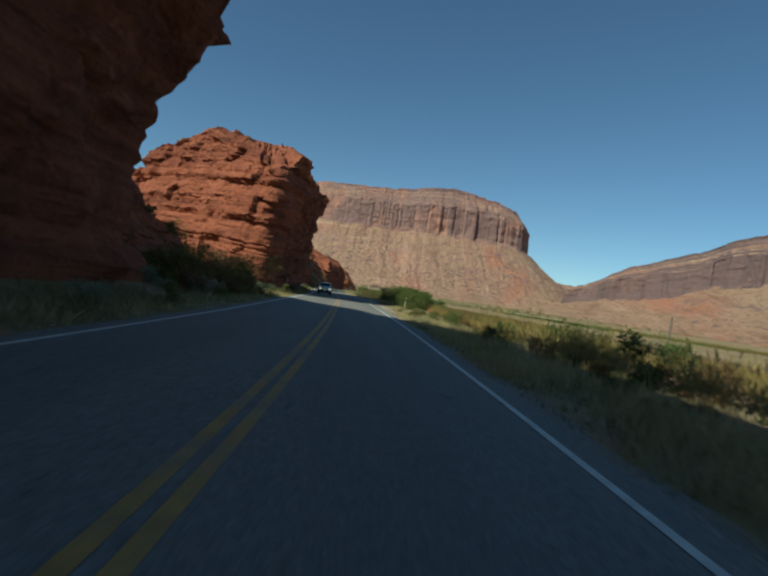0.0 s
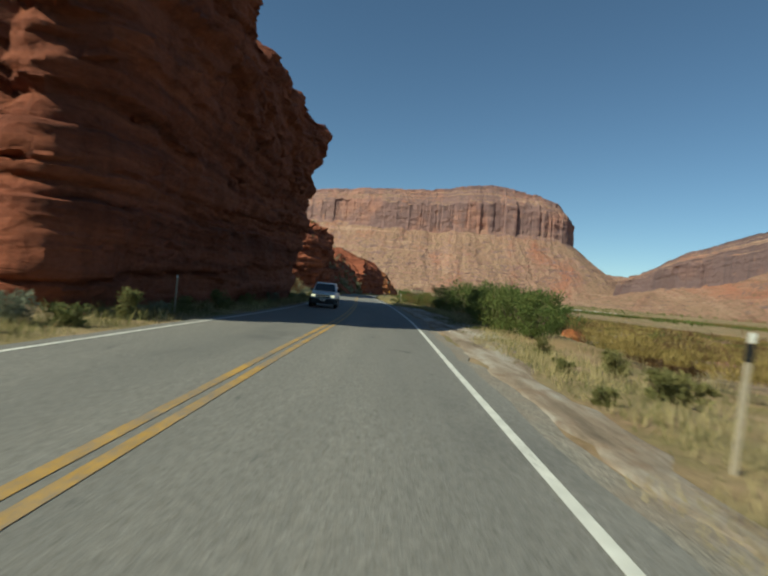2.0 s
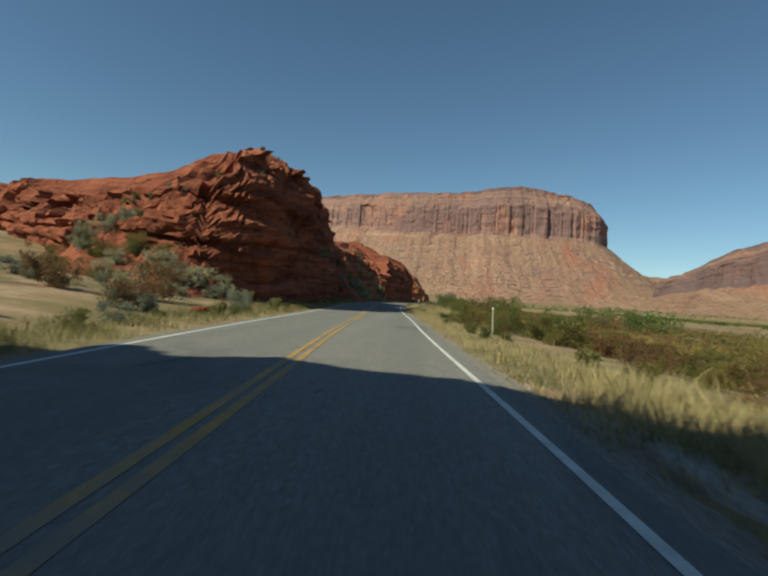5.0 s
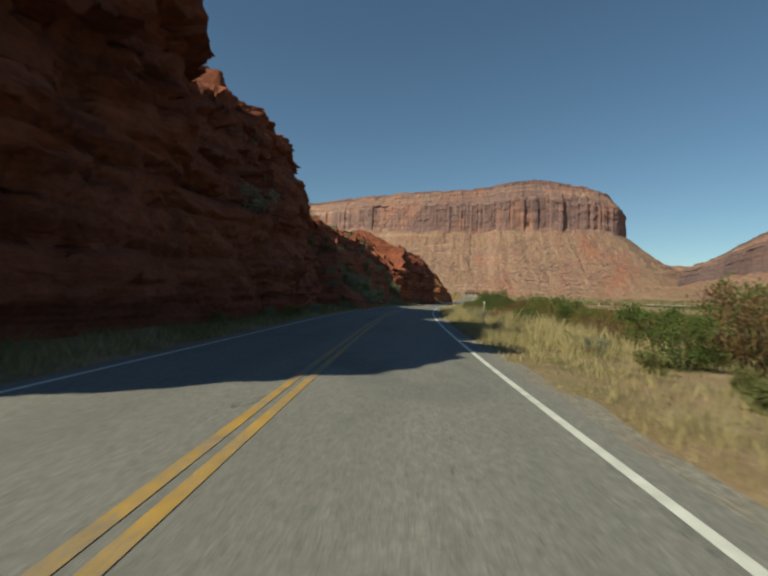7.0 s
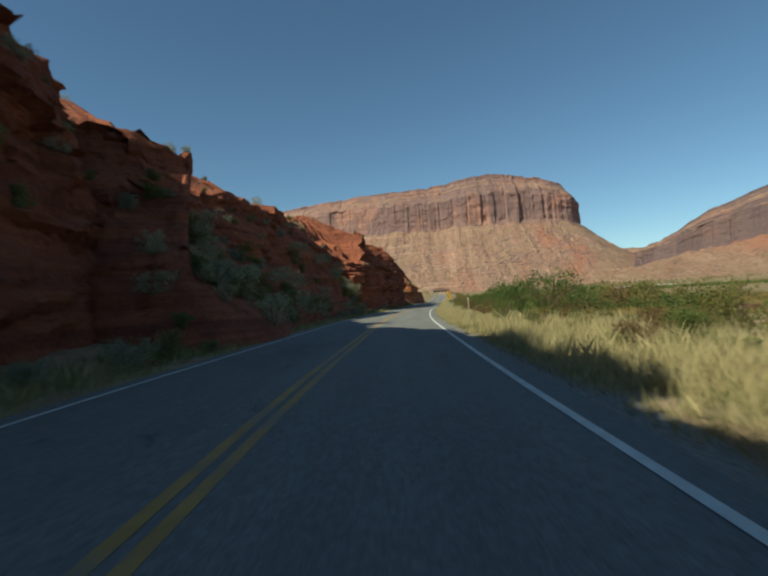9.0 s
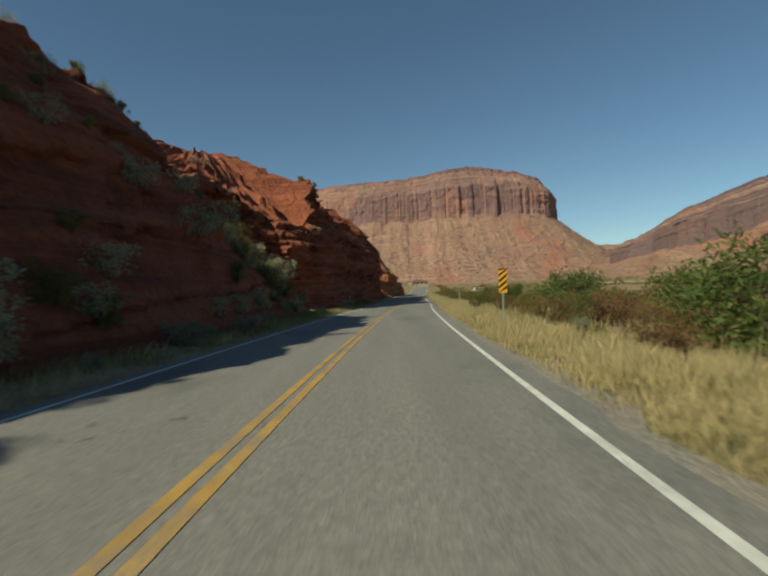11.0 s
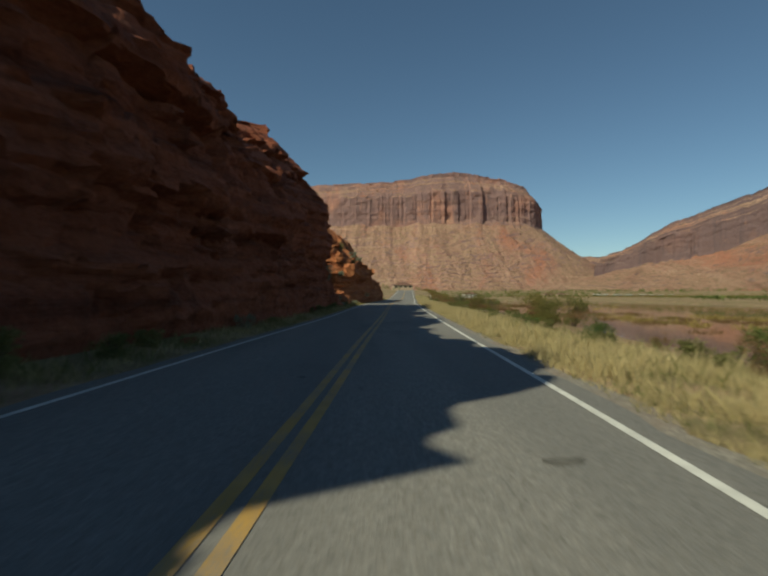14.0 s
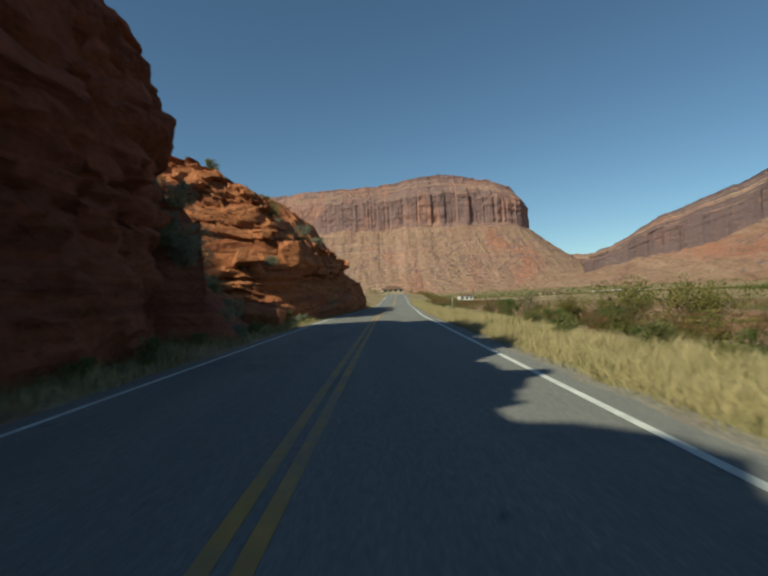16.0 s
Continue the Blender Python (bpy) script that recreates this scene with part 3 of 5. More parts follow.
cliff("cliff_2", [(-8.8, 49.5, 11.5, 0.3, 0.5, 0.6, 0.4, -0.7), (-8.2, 55, 14.0, 0, 0.2, 1.0, 1.7, 1.6), (-7.7, 65, 14.3, 0, 0.1, 0.7, 1.3, 1.3), (-7.4, 75, 14.4, 0, 0, 0.5, 0.7, 1.2), (-7.6, 80, 14.4, 0, 0.1, 0.9, 1.0, 2.2), (-8.6, 83, 13.2, 0, 0, 0.3, 0.5, 0.6),
                  (-13, 87, 13, 0, 0, 0.2, 0.4, 0), (-20, 88, 12, 0, 0, 0, 0, -0.5), (-30, 82, 10, 0, 0, 0, 0, 0), (-36, 73, 8.6, 0, 0, 0, 0, -0.5), (-31, 67.5, 9.4, 0.6, 0.3, 0, -0.2, -0.6), (-25.4, 62.4, 13.4, -0.6, 0.2, 0.4, 0.3, -0.2), (-21.8, 58.9, 14.6, -0.8, 0.2, 0.5, 0.3, -0.4), (-17.2, 55.6, 15.4, -0.8, 0.4, 0.6, 0.3, -0.8)],
      ((-19, 64.5), (-11.5, 62.5)), "great red sandstone promontory with bedded lit face", RED, 23, 0.27, 108, ledge=1.0, rough=0.55, dome=1.7)
cliff("cliff_3", [(-29, 70, 13.2, 1, 0.5, 0, -1, -2), (-23, 86, 9.5, 1, 0, -1, -2, -3), (-27, 102, 9, 2, 0.5, -1, -2, -3.5), (-40, 116, 11, 0, 0, 0, 0, 0), (-66, 108, 14, 0, 0, 0, 0, 0), (-66, 78, 13, 0, 0, 0, 0, 0), (-44, 66, 11.5, 1, 0.5, 0, -0.5, -1)],
      ((-50, 90), (-38, 88)), "low red sandstone shelf set back from the road", RED, 29, 0.6, 40, dome=1.0)
cliff("cliff_4", [(-17, 124.2, 8.4, 0.8, 0.4, 0, -0.4, -1.0), (-14.8, 125.6, 11.0, 0.6, 0.3, 0.1, -0.2, -0.8), (-12.8, 129, 12.3, 0.5, 0.2, 0.2, 0, -1.2), (-12.2, 135, 13.0, 0, -0.2, 0.1, 0.3, -0.2), (-12.2, 141.5, 13.0, 0, -0.2, -0.2, -0.4, -1.0), (-12.2, 146, 10.6, 0, -0.3, -0.8, -2.2, -3.8), (-12.4, 150.5, 12.9, 0, -0.35, -0.8, -1.4, -2.4), (-12.8, 157, 13.6, 0, -0.4, -1.0, -1.8, -2.8), (-13.8, 167, 14.4, 0, -0.3, -0.8, -1.6, -2.6),
                  (-15, 174, 13.6, 0, -0.4, -1.0, -1.8, -3.0), (-17.5, 181, 12, 0, -0.3, -0.8, -1.2, -2), (-26, 186, 11, 0, 0, 0, 0, 0), (-46, 182, 12, 0, 0, 0, 0, 0), (-56, 152, 12, 0, 0, 0, 0, -1), (-42, 138, 10.6, 1, 0.5, 0, -0.5, -1.5), (-27, 128, 8.0, 1, 0.5, 0, -0.5, -1.5), (-20.5, 124.5, 8.6, 0.8, 0.4, 0, -0.4, -1.2)],
      ((-24, 168), (-17, 134)), "red sandstone bluff with shaded roadside wall", RED, 37, 0.38, 76, ledge=1.0, rough=1.0, dome=0.5)
cliff("cliff_5", [(-11.4, 178, 9, 0, -2, -4.5, -7, -9), (-10.8, 195, 10.5, 0, -2.8, -5.4, -6.8, -8.2), (-10.8, 210, 11.6, 0, -2.2, -3.8, -4.8, -6.4), (-10.2, 222.5, 10.6, 0, -1.6, -2.6, -3.8, -6.2), (-10.3, 231, 6, 0, -1.0, -2.0, -3.5, -5), (-9.8, 240, 3.4, 0.4, -0.6, -1.4, -2.4, -3.6),
                  (-22, 247, 8.5, 0, -1, -1.5, -2, -3), (-44, 232, 12, 0, 0, 0, 0, 0), (-48, 200, 17, 0, 0, 0, 0, 0), (-34, 182, 14, 0, 0, 0, 0, 0)],
      ((-32, 195), (-30, 226)), "sloping red rock bank dotted with scrub", RED, 41, 0.42, 70, ledge=0.7, rough=0.55)
cliff("cliff_6", [(-28, 234, 13.6, 0, 0, -0.2, -0.4, -0.8), (-17, 241, 11.5, 0.3, 0, -0.3, -0.6, -1.0), (-11.6, 245.4, 8.4, 0.5, 0, -0.3, -0.6, -1.0), (-9.0, 249.0, 8.4, 0.5, -0.1, -0.7, -1.2, -1.9), (-8.4, 254, 14.6, 0.3, -0.3, -0.8, -1.6, -3.0), (-7.6, 259.5, 13.9, 0.2, -0.5, -1.2, -2.4, -4.6), (-6.8, 268, 14.3, 0, -0.3, -0.8, -1.6, -5.2), (-5.5, 278, 13.6, 0, -0.2, -0.6, -2.0, -5.2), (-4.4, 290, 13.8, 0, -0.1, -0.7, -2.4, -5.6),
                  (-3.6, 300, 15.4, 0, -0.1, -0.4, -2.0, -5.6), (-3.7, 307, 15.6, 0, -0.1, 0.0, -1.6, -5.2), (-5.1, 311, 14.0, 0, 0, 0.1, -0.8, -2.6), (-10, 312.5, 14.5, 0, 0, 0, 0, -1), (-20, 305, 15, 0, 0, 0, 0, -1), (-34, 290, 17, 0, 0, 0, 0, 0), (-44, 270, 18, 0, 0, 0, 0, 0), (-40, 236, 14, 0, 0, 0, 0, 0)],
      ((-24, 256), (-20, 292)), "layered dark red sandstone cliff beside the road", RED, 53, 0.38, 80, ledge=1.0, rough=1.1, dome=0.3)
cliff("cliff_7", [(-3.4, 328.6, 9.6, 1.6, 0.6, -0.2, -0.9, -1.8), (-0.6, 333, 7.6, 0.8, 0.3, -0.3, -1.0, -2.0), (1.2, 341, 7.0, 0.3, 0, -0.5, -1.2, -2), (2.6, 350, 6.0, 0, -0.2, -0.6, -1.0, -1.5), (4.0, 364, 5.0, 0, -0.2, -0.6, -1, -1.5), (5.9, 380, 3.6, 0, -0.2, -0.6, -1, -1.5), (0, 388, 5, 0, 0, 0, 0, 0), (-26, 376, 14, 0, 0, 0, 0, 0),
                  (-26, 336, 14.5, 1, 0.5, 0, -0.5, -1.5), (-13, 329.5, 13.6, 2.2, 1.2, 0.2, -0.8, -1.8)],
      ((-16, 350), (-4, 366)), "low orange sandstone outcrop in full sun", ORANGE, 67, 0.30, 80, tilt=(0.10, -0.10), ledge=1.25, rough=0.62, dome=0.6)
cliff("cliff_10", [(-12.5, 121.5, 0.9, 0.8, 0, -0.6, -1.2, -1.8), (-12.6, 128, 1.6, 0.6, 0, -0.6, -1.2, -1.8), (-16, 131, 4.5, 0, 0, 0, 0, 0), (-26, 131, 5.0, 0, 0, 0, 0, 0), (-29, 124, 4.2, 0.6, 0, -0.8, -1.8, -2.8), (-24, 118.5, 2.6, 1.0, 0, -0.8, -1.8, -2.8), (-17, 117, 1.4, 1.0, 0, -0.8, -1.6, -2.4)],
      ((-24, 127), (-18, 127.5)), "low red earth slope below the bluff", RED, 91, 0.5, 24, ledge=0.2, rough=0.4, dome=0.5)
cliff("cliff_9", [(-2.4, 310, 5.0, 0, -1.0, -2.2, -3.6, -5.0), (-1.5, 315, 5.6, 0, -1.6, -2.9, -4.5, -6.2), (-1.8, 320, 4.8, 0, -1.6, -3.1, -4.6, -6.0), (-3.6, 324, 4.2, 0, -1.2, -2.4, -3.6, -4.8), (-8, 326.5, 5.4, 0, -0.8, -1.8, -2.8, -4.0), (-15, 326, 8, 0, 0, 0, 0, -1), (-16, 312, 9, 0, 0, 0, 0, -1)],
      ((-11, 314), (-11, 321)), "shaded rubble slope between two sandstone outcrops", RED, 79, 0.4, 30, ledge=0.25, rough=0.45, dome=0.4)


# ---------------------------------------------------------------- mesas
def mesa(name, contour, label, seed, run, foot=20.0, step=5.0, rows_talus=80, rows_cliff=84, setback=48, mat=None, grain=1.0):
    """A mesa wall along a plan line: x, y, height of the talus, height of the rim. Its face looks to the right of the line's way."""
    c = np.array(contour, float)
    fine = catmull(c, np.linspace(0, len(c) - 1.001, 600))
    arc = np.concatenate([[0], np.cumsum(np.linalg.norm(np.diff(fine[:, :2], axis=0), axis=1))])
    cols = int(arc[-1] / step)
    at = np.linspace(0, arc[-1], cols)
    line = np.stack([np.interp(at, arc, fine[:, k]) for k in range(4)], 1)
    tang = np.gradient(line[:, :2], axis=0)
    nor = np.stack([tang[:, 1], -tang[:, 0]], 1)
    nor /= np.linalg.norm(nor, axis=1)[:, None]
    reach = max(2, int(90 / step))
    for _ in range(6):
        nor = (np.roll(nor, reach, 0) + nor + np.roll(nor, -reach, 0)) / 3
        nor /= np.linalg.norm(nor, axis=1)[:, None]
    one = np.zeros(cols, np.int64)

    def columns(width, k):
        """Upright pillars of uneven width, each standing out by its own amount, 0 to 1."""
        cell = np.floor(at / width + 0.7 * line_noise(at / (width * 1.7), seed + k)).astype(np.int64)
        return 0.5 + 0.5 * lattice(cell, one, one, seed + k + 1)

    gully = np.abs(line_noise(at / (120.0 * grain), seed)) * 0.6 + np.abs(line_noise(at / (41.0 * grain), seed + 1)) * 0.45 * np.abs(line_noise(at / 160.0, seed + 11))
    rib = np.abs(line_noise(at / (58.0 * grain), seed + 31)) + 0.45 * np.abs(line_noise(at / (23.0 * grain), seed + 32))
    flute = grain * (30 * columns(95 * grain, 60) * (0.4 + np.abs(line_noise(at / 240.0, seed + 12))) + (19 * columns(36 * grain, 63) + 7 * columns(15 * grain, 66)) * np.clip(0.45 + 0.9 * line_noise(at / 260.0, seed + 38), 0.1, 1) + 3 * line_noise(at / 9.0, seed + 5))
    notch = line_noise(at / 190.0, seed + 4) * 26 * grain
    line[:, 2] += grain * (18 * line_noise(at / 150.0, seed + 14) + 10 * line_noise(at / 45.0, seed + 15) + 6 * columns(36 * grain, 63))
    line[:, 3] += grain * (9 * columns(70 * grain, 72) + 5 * columns(24 * grain, 75) - 8)
    rows = []
    for f in np.linspace(0, 1, rows_talus):
        zz = foot + (line[:, 2] - foot) * f**1.25
        drift = line_noise(at / 60.0 + 3.0 * f, seed + 33)
        out = run * (1 - f) + 30 * (1 - f) * gully * 1.6 - grain * (gully * 45 + rib * 20 * (0.6 + 0.6 * drift)) * np.sin(np.pi * f) ** 0.7 - notch * f
        band = 9 * line_noise(zz / 26.0 + 0.001 * at, seed + 6) * np.sin(np.pi * f)
        shelf = np.clip(line_noise(at / 420.0 + 0.3, seed + 34) + 0.25, 0, 1) * (1 - smooth(0.45, 0.7, f))
        band = band + shelf * 13 * grain * (np.floor(zz / (24.0 * grain) + 1.1 * line_noise(at / 90.0, seed + 35) + 0.5 * line_noise(at / 28.0, seed + 37)) - zz / (24.0 * grain) + 0.5)
        rows.append(np.concatenate([line[:, :2] + nor * (out + band + 14)[:, None], zz[:, None]], 1))
    for f in np.linspace(0, 1, rows_cliff):
        zz = line[:, 2] + (line[:, 3] - line[:, 2]) * f
        edge = 0.60 + 0.07 * line_noise(at / 170.0, seed + 36) + 0.05 * columns(60 * grain, 78)
        lower = 1 - smooth(edge - 0.02, edge + 0.02, f)
        back = 10 * f + setback * smooth(0.56, 0.98, f) + 14 * grain * (1 - lower) + 14 * grain * smooth(0.8, 0.83, f) + 10 * grain * smooth(0.90, 0.92, f)
        beds = grain * (8 * line_noise(np.full(cols, f * 9.0) + 0.0012 * at, seed + 7) + 6 * line_noise(np.full(cols, f * 24.0) + 0.002 * at, seed + 8))
        out = -back - flute * (0.22 + 0.78 * lower) * (0.3 + 0.7 * smooth(0, 0.1, f)) - notch + beds * (0.35 + 0.65 * (1 - lower))
        rows.append(np.concatenate([line[:, :2] + nor * out[:, None], zz[:, None]], 1))
    for k, d in enumerate((160, 320, 640, 1100)):
        rows.append(np.concatenate([line[:, :2] - nor * d, (line[:, 3] + (4 - 9 * k))[:, None]], 1))
    flat = np.stack(rows).reshape(-1, 3)
    apron = np.repeat(np.sin(np.pi * np.clip(np.arange(len(rows)) / rows_talus, 0, 1)), cols)
    flat[:, 2] += grain * apron * (14 * fbm(flat * [0.010, 0.010, 0.016], 4, seed + 21, 0.62) + 8 * fbm(flat * 0.05, 3, seed + 22, 0.65))
    flat[:, :2] += (np.tile(nor, (len(rows), 1)) * (9 * grain * fbm(flat * 0.022, 5, seed + 9, 0.6))[:, None])
    flat[:, 2] += 5 * fbm(flat * 0.008, 3, seed + 10) * (flat[:, 2] > foot + 5)
    ob = sheet(name, flat, len(rows), cols, mat or MESA)
    ob.data.set_sharp_from_angle(angle=radians(32))
    return tagged(ob, label, "mesa", kind="structure")


mesa("mesa_1", [(-2400, 4500, 440, 640), (-1400, 4050, 450, 690), (-700, 3760, 455, 720), (-250, 3640, 455, 745), (150, 3600, 455, 760), (450, 3580, 462, 800), (660, 3570, 464, 830), (880, 3580, 462, 800), (1090, 3600, 452, 770),
                (1230, 3670, 446, 735), (1310, 3850, 440, 700), (1330, 4250, 430, 680), (1280, 4800, 430, 660)], "far flat-topped red sandstone mesa with talus apron", 71, 640)
mesa("mesa_2", [(1600, 3500, 120, 200), (1150, 2700, 90, 185), (985, 2300, 78, 176), (1030, 2160, 88, 200), (1110, 2090, 112, 262), (1205, 2000, 138, 305), (1290, 1900, 170, 345), (1345, 1800, 196, 388), (1440, 1600, 222, 425), (1600, 1200, 230, 430), (1800, 700, 230, 430)],
     "far red mesa wall across the river", 83, 330, 5.0, setback=22, mat=MESA_DARK, grain=0.7)
mesa("mesa_3", [(600, 4850, 210, 330), (1500, 4700, 210, 345), (2300, 4600, 210, 340), (3200, 4500, 210, 340)], "low distant mesa in the valley gap", 97, 420)


# ---------------------------------------------------------------- plants
def leaves(rng, centres, radii, count, size, droop=0.2, upward=0.5, slim=0.17):
    """Narrow leaf triangles scattered through clumps; returns a bmesh-ready list of vertices and faces."""
    k = rng.integers(0, len(centres), count)
    d = rng.normal(size=(count, 3))
    d /= np.linalg.norm(d, axis=1)[:, None]
    base = centres[k] + d * (radii[k] * rng.random(count) ** 0.45)[:, None]
    base[:, 2] = np.maximum(base[:, 2], 0.03)
    way = d * 0.6 + rng.normal(size=(count, 3)) * 0.5 + [0, 0, upward]
    way /= np.linalg.norm(way, axis=1)[:, None]
    side = np.cross(way, rng.normal(size=(count, 3)))
    side /= np.linalg.norm(side, axis=1)[:, None]
    long = size * (0.6 + 0.8 * rng.random(count))[:, None]
    tip = base + way * long - [0, 0, droop * size]
    wide = side * long * slim
    v = np.stack([base - wide * 0.5, base + way * long * 0.45 + wide, tip, base + way * long * 0.4 - wide], 1).reshape(-1, 3)
    f = np.arange(count * 4).reshape(-1, 4)
    return v, f


def mesh_of(name, v, f, mat):
    me = bpy.data.meshes.new(name)
    fill(me, v, f)
    me.materials.append(mat)
    return me


def stem_mesh(bm, a, b, r0, r1, sides=5):
    """A tapered round stem from a to b."""
    a, b = Vector(a), Vector(b)
    q = (b - a).to_track_quat("Z", "Y")
    rings = []
    for p, r in ((a, r0), (b, r1)):
        rings.append([bm.verts.new(p + q @ Vector((r * math.cos(6.2832 * i / sides), r * math.sin(6.2832 * i / sides), 0))) for i in range(sides)])
    for i in range(sides):
        bm.faces.new((rings[0][i], rings[0][(i + 1) % sides], rings[1][(i + 1) % sides], rings[1][i]))


def shrub(name, label, rng, height, spread, clumps, count, size, leaf_mat, wood_mat, stems=7, upright=0.6, bare=0.0):
    """A many-stemmed bush at the origin: stems that fork, and a ragged crown of leaf clumps."""
    root = new(name)
    bm = bmesh.new()
    tips = []
    for i in range(stems):
        turn = 6.2832 * (i + 0.6 * rng.random()) / stems
        lean = spread * (0.25 + 0.75 * rng.random())
        foot = (0.08 * math.cos(turn) * spread, 0.08 * math.sin(turn) * spread, -0.15)
        top = height * (0.55 + 0.4 * rng.random())
        mid = (lean * 0.35 * math.cos(turn), lean * 0.35 * math.sin(turn), top * 0.5)
        end = (lean * 0.8 * math.cos(turn), lean * 0.8 * math.sin(turn), top)
        thick = 0.012 * height + 0.006
        stem_mesh(bm, foot, mid, thick, thick * 0.7)
        stem_mesh(bm, mid, end, thick * 0.7, thick * 0.25, 4)
        tips.append((*end, 0))
        for _ in range(3 + int(4 * bare)):
            f = 0.3 + 0.6 * rng.random()
            p = np.array(mid) * (1 - f) + np.array(end) * f
            t2 = turn + rng.normal() * 1.1
            q = p + np.array([math.cos(t2) * spread * 0.35, math.sin(t2) * spread * 0.35, height * (0.08 + 0.25 * rng.random() * upright)])
            stem_mesh(bm, p, q, thick * 0.4, thick * 0.12, 3)
            tips.append((*q, 0))
    part("trunk", bm, wood_mat, root)
    if count:
        tips = np.array(tips)[:, :3]
        pick = tips[rng.integers(0, len(tips), clumps)] + rng.normal(size=(clumps, 3)) * [0.18 * spread, 0.18 * spread, 0.10 * height]
        low = np.stack([rng.normal(size=clumps) * 0.4 * spread, rng.normal(size=clumps) * 0.4 * spread, height * (0.12 + 0.3 * rng.random(clumps))], 1)
        centres = np.concatenate([pick, low])
        radii = (0.10 + 0.16 * rng.random(len(centres))) * (height + spread) * 0.62
        v, f = leaves(rng, centres, radii, count, size, upward=upright)
        new("crown", mesh_of("crown", v, f, leaf_mat)).parent = root
    return tagged(root, label, "shrub")


GREEN = leaf("willow_leaves", (0.19, 0.20, 0.06), (0.09, 0.135, 0.036))
OLIVE = leaf("tamarisk_leaves", (0.26, 0.19, 0.06), (0.13, 0.135, 0.04))
RUST = leaf("dry_tamarisk_leaves", (0.25, 0.135, 0.062), (0.16, 0.105, 0.05))
SAGE = leaf("sage_leaves", (0.34, 0.32, 0.21), (0.21, 0.23, 0.165))
STRAW = leaf("dry_grass_blades", (0.64, 0.52, 0.29), (0.44, 0.365, 0.18))
PALE = leaf("saltbush_leaves", (0.46, 0.42, 0.26), (0.31, 0.31, 0.20))
FRESH = leaf("green_grass_blades", (0.31, 0.265, 0.105), (0.15, 0.165, 0.062))
WOOD = simple("shrub_bark", (0.12, 0.085, 0.06), 0.9, relief=0.01)

rng = np.random.default_rng(7)
KINDS = {
    "willow": [shrub("willow_bush", "leafy green willow bush on the river bank", rng, h, s, 26, 3400, 0.17, GREEN, WOOD, 8) for h, s in ((2.6, 1.7), (2.0, 1.5))],
    "tamarisk": [shrub("tamarisk_bush", "feathery olive-green tamarisk bush on the bank", rng, h, s, 24, 3000, 0.15, OLIVE, WOOD, 9, 0.9) for h, s in ((2.2, 1.5), (1.6, 1.3))],
    "rust": [shrub("dry_tamarisk", "dry rust-brown tamarisk brush on the bank", rng, h, s, 22, 2400, 0.15, RUST, WOOD, 10, 1.0, 0.5) for h, s in ((1.8, 1.4), (1.3, 1.2))],
    "sage": [shrub("sagebrush", "grey-green sagebrush clump on red soil", rng, h, s, 20, 1700, 0.10, SAGE, WOOD, 8, 0.7) for h, s in ((0.9, 0.7), (0.65, 0.55))],
    "rabbitbrush": [shrub("rabbitbrush", "yellow-green rabbitbrush tuft beside the road", rng, h, s, 18, 1600, 0.12, FRESH, WOOD, 9, 1.1) for h, s in ((0.8, 0.55), (0.55, 0.45))],
    "saltbush": [shrub("saltbush", "pale grey-green saltbush on the rocky slope", rng, h, s, 18, 1500, 0.11, PALE, WOOD, 8, 0.6) for h, s in ((1.1, 0.9), (0.8, 0.75))],
    "dead": [shrub("dead_bush", "dark leafless bush with tangled twigs", rng, 2.4, 1.2, 8, 500, 0.12, GREEN, WOOD, 9, 1.0, 1.0)],
}
GROUPS = {"willow": "willows on the river bank", "tamarisk": "tamarisks on the river bank", "rust": "dry brush on the river bank", "sage": "sagebrush by the cliffs",
          "rabbitbrush": "roadside rabbitbrush", "saltbush": "saltbush on the slopes", "dead": "bare bushes by the river"}
for key, originals in KINDS.items():
    for ob in originals:
        tagged(ob, group=GROUPS[key])
USED = set()


def plant(key, x, y, scale, z=None):
    """Sets a plant of a kind on the ground: the first of a variant is the original, the rest are copies."""
    i = int(rng.integers(0, len(KINDS[key])))
    original = KINDS[key][i]
    if z is None:
        u = np.array([x]) - road_x([y])
        z = float(ground_z(u, np.array([y], float))[0])
    m = pose(x, y, z - 0.02, 0, 0, float(rng.random() * 360))
    wide = scale * (0.85 + 0.3 * rng.random())
    if (key, i) not in USED:
        USED.add((key, i))
        ob = original
        ob.matrix_basis = m
    else:
        ob = copy_thing(original, m)
    ob.scale = (wide, wide, scale)
    return ob


def beside(u, y):
    return float(road_x([y])[0]) + u


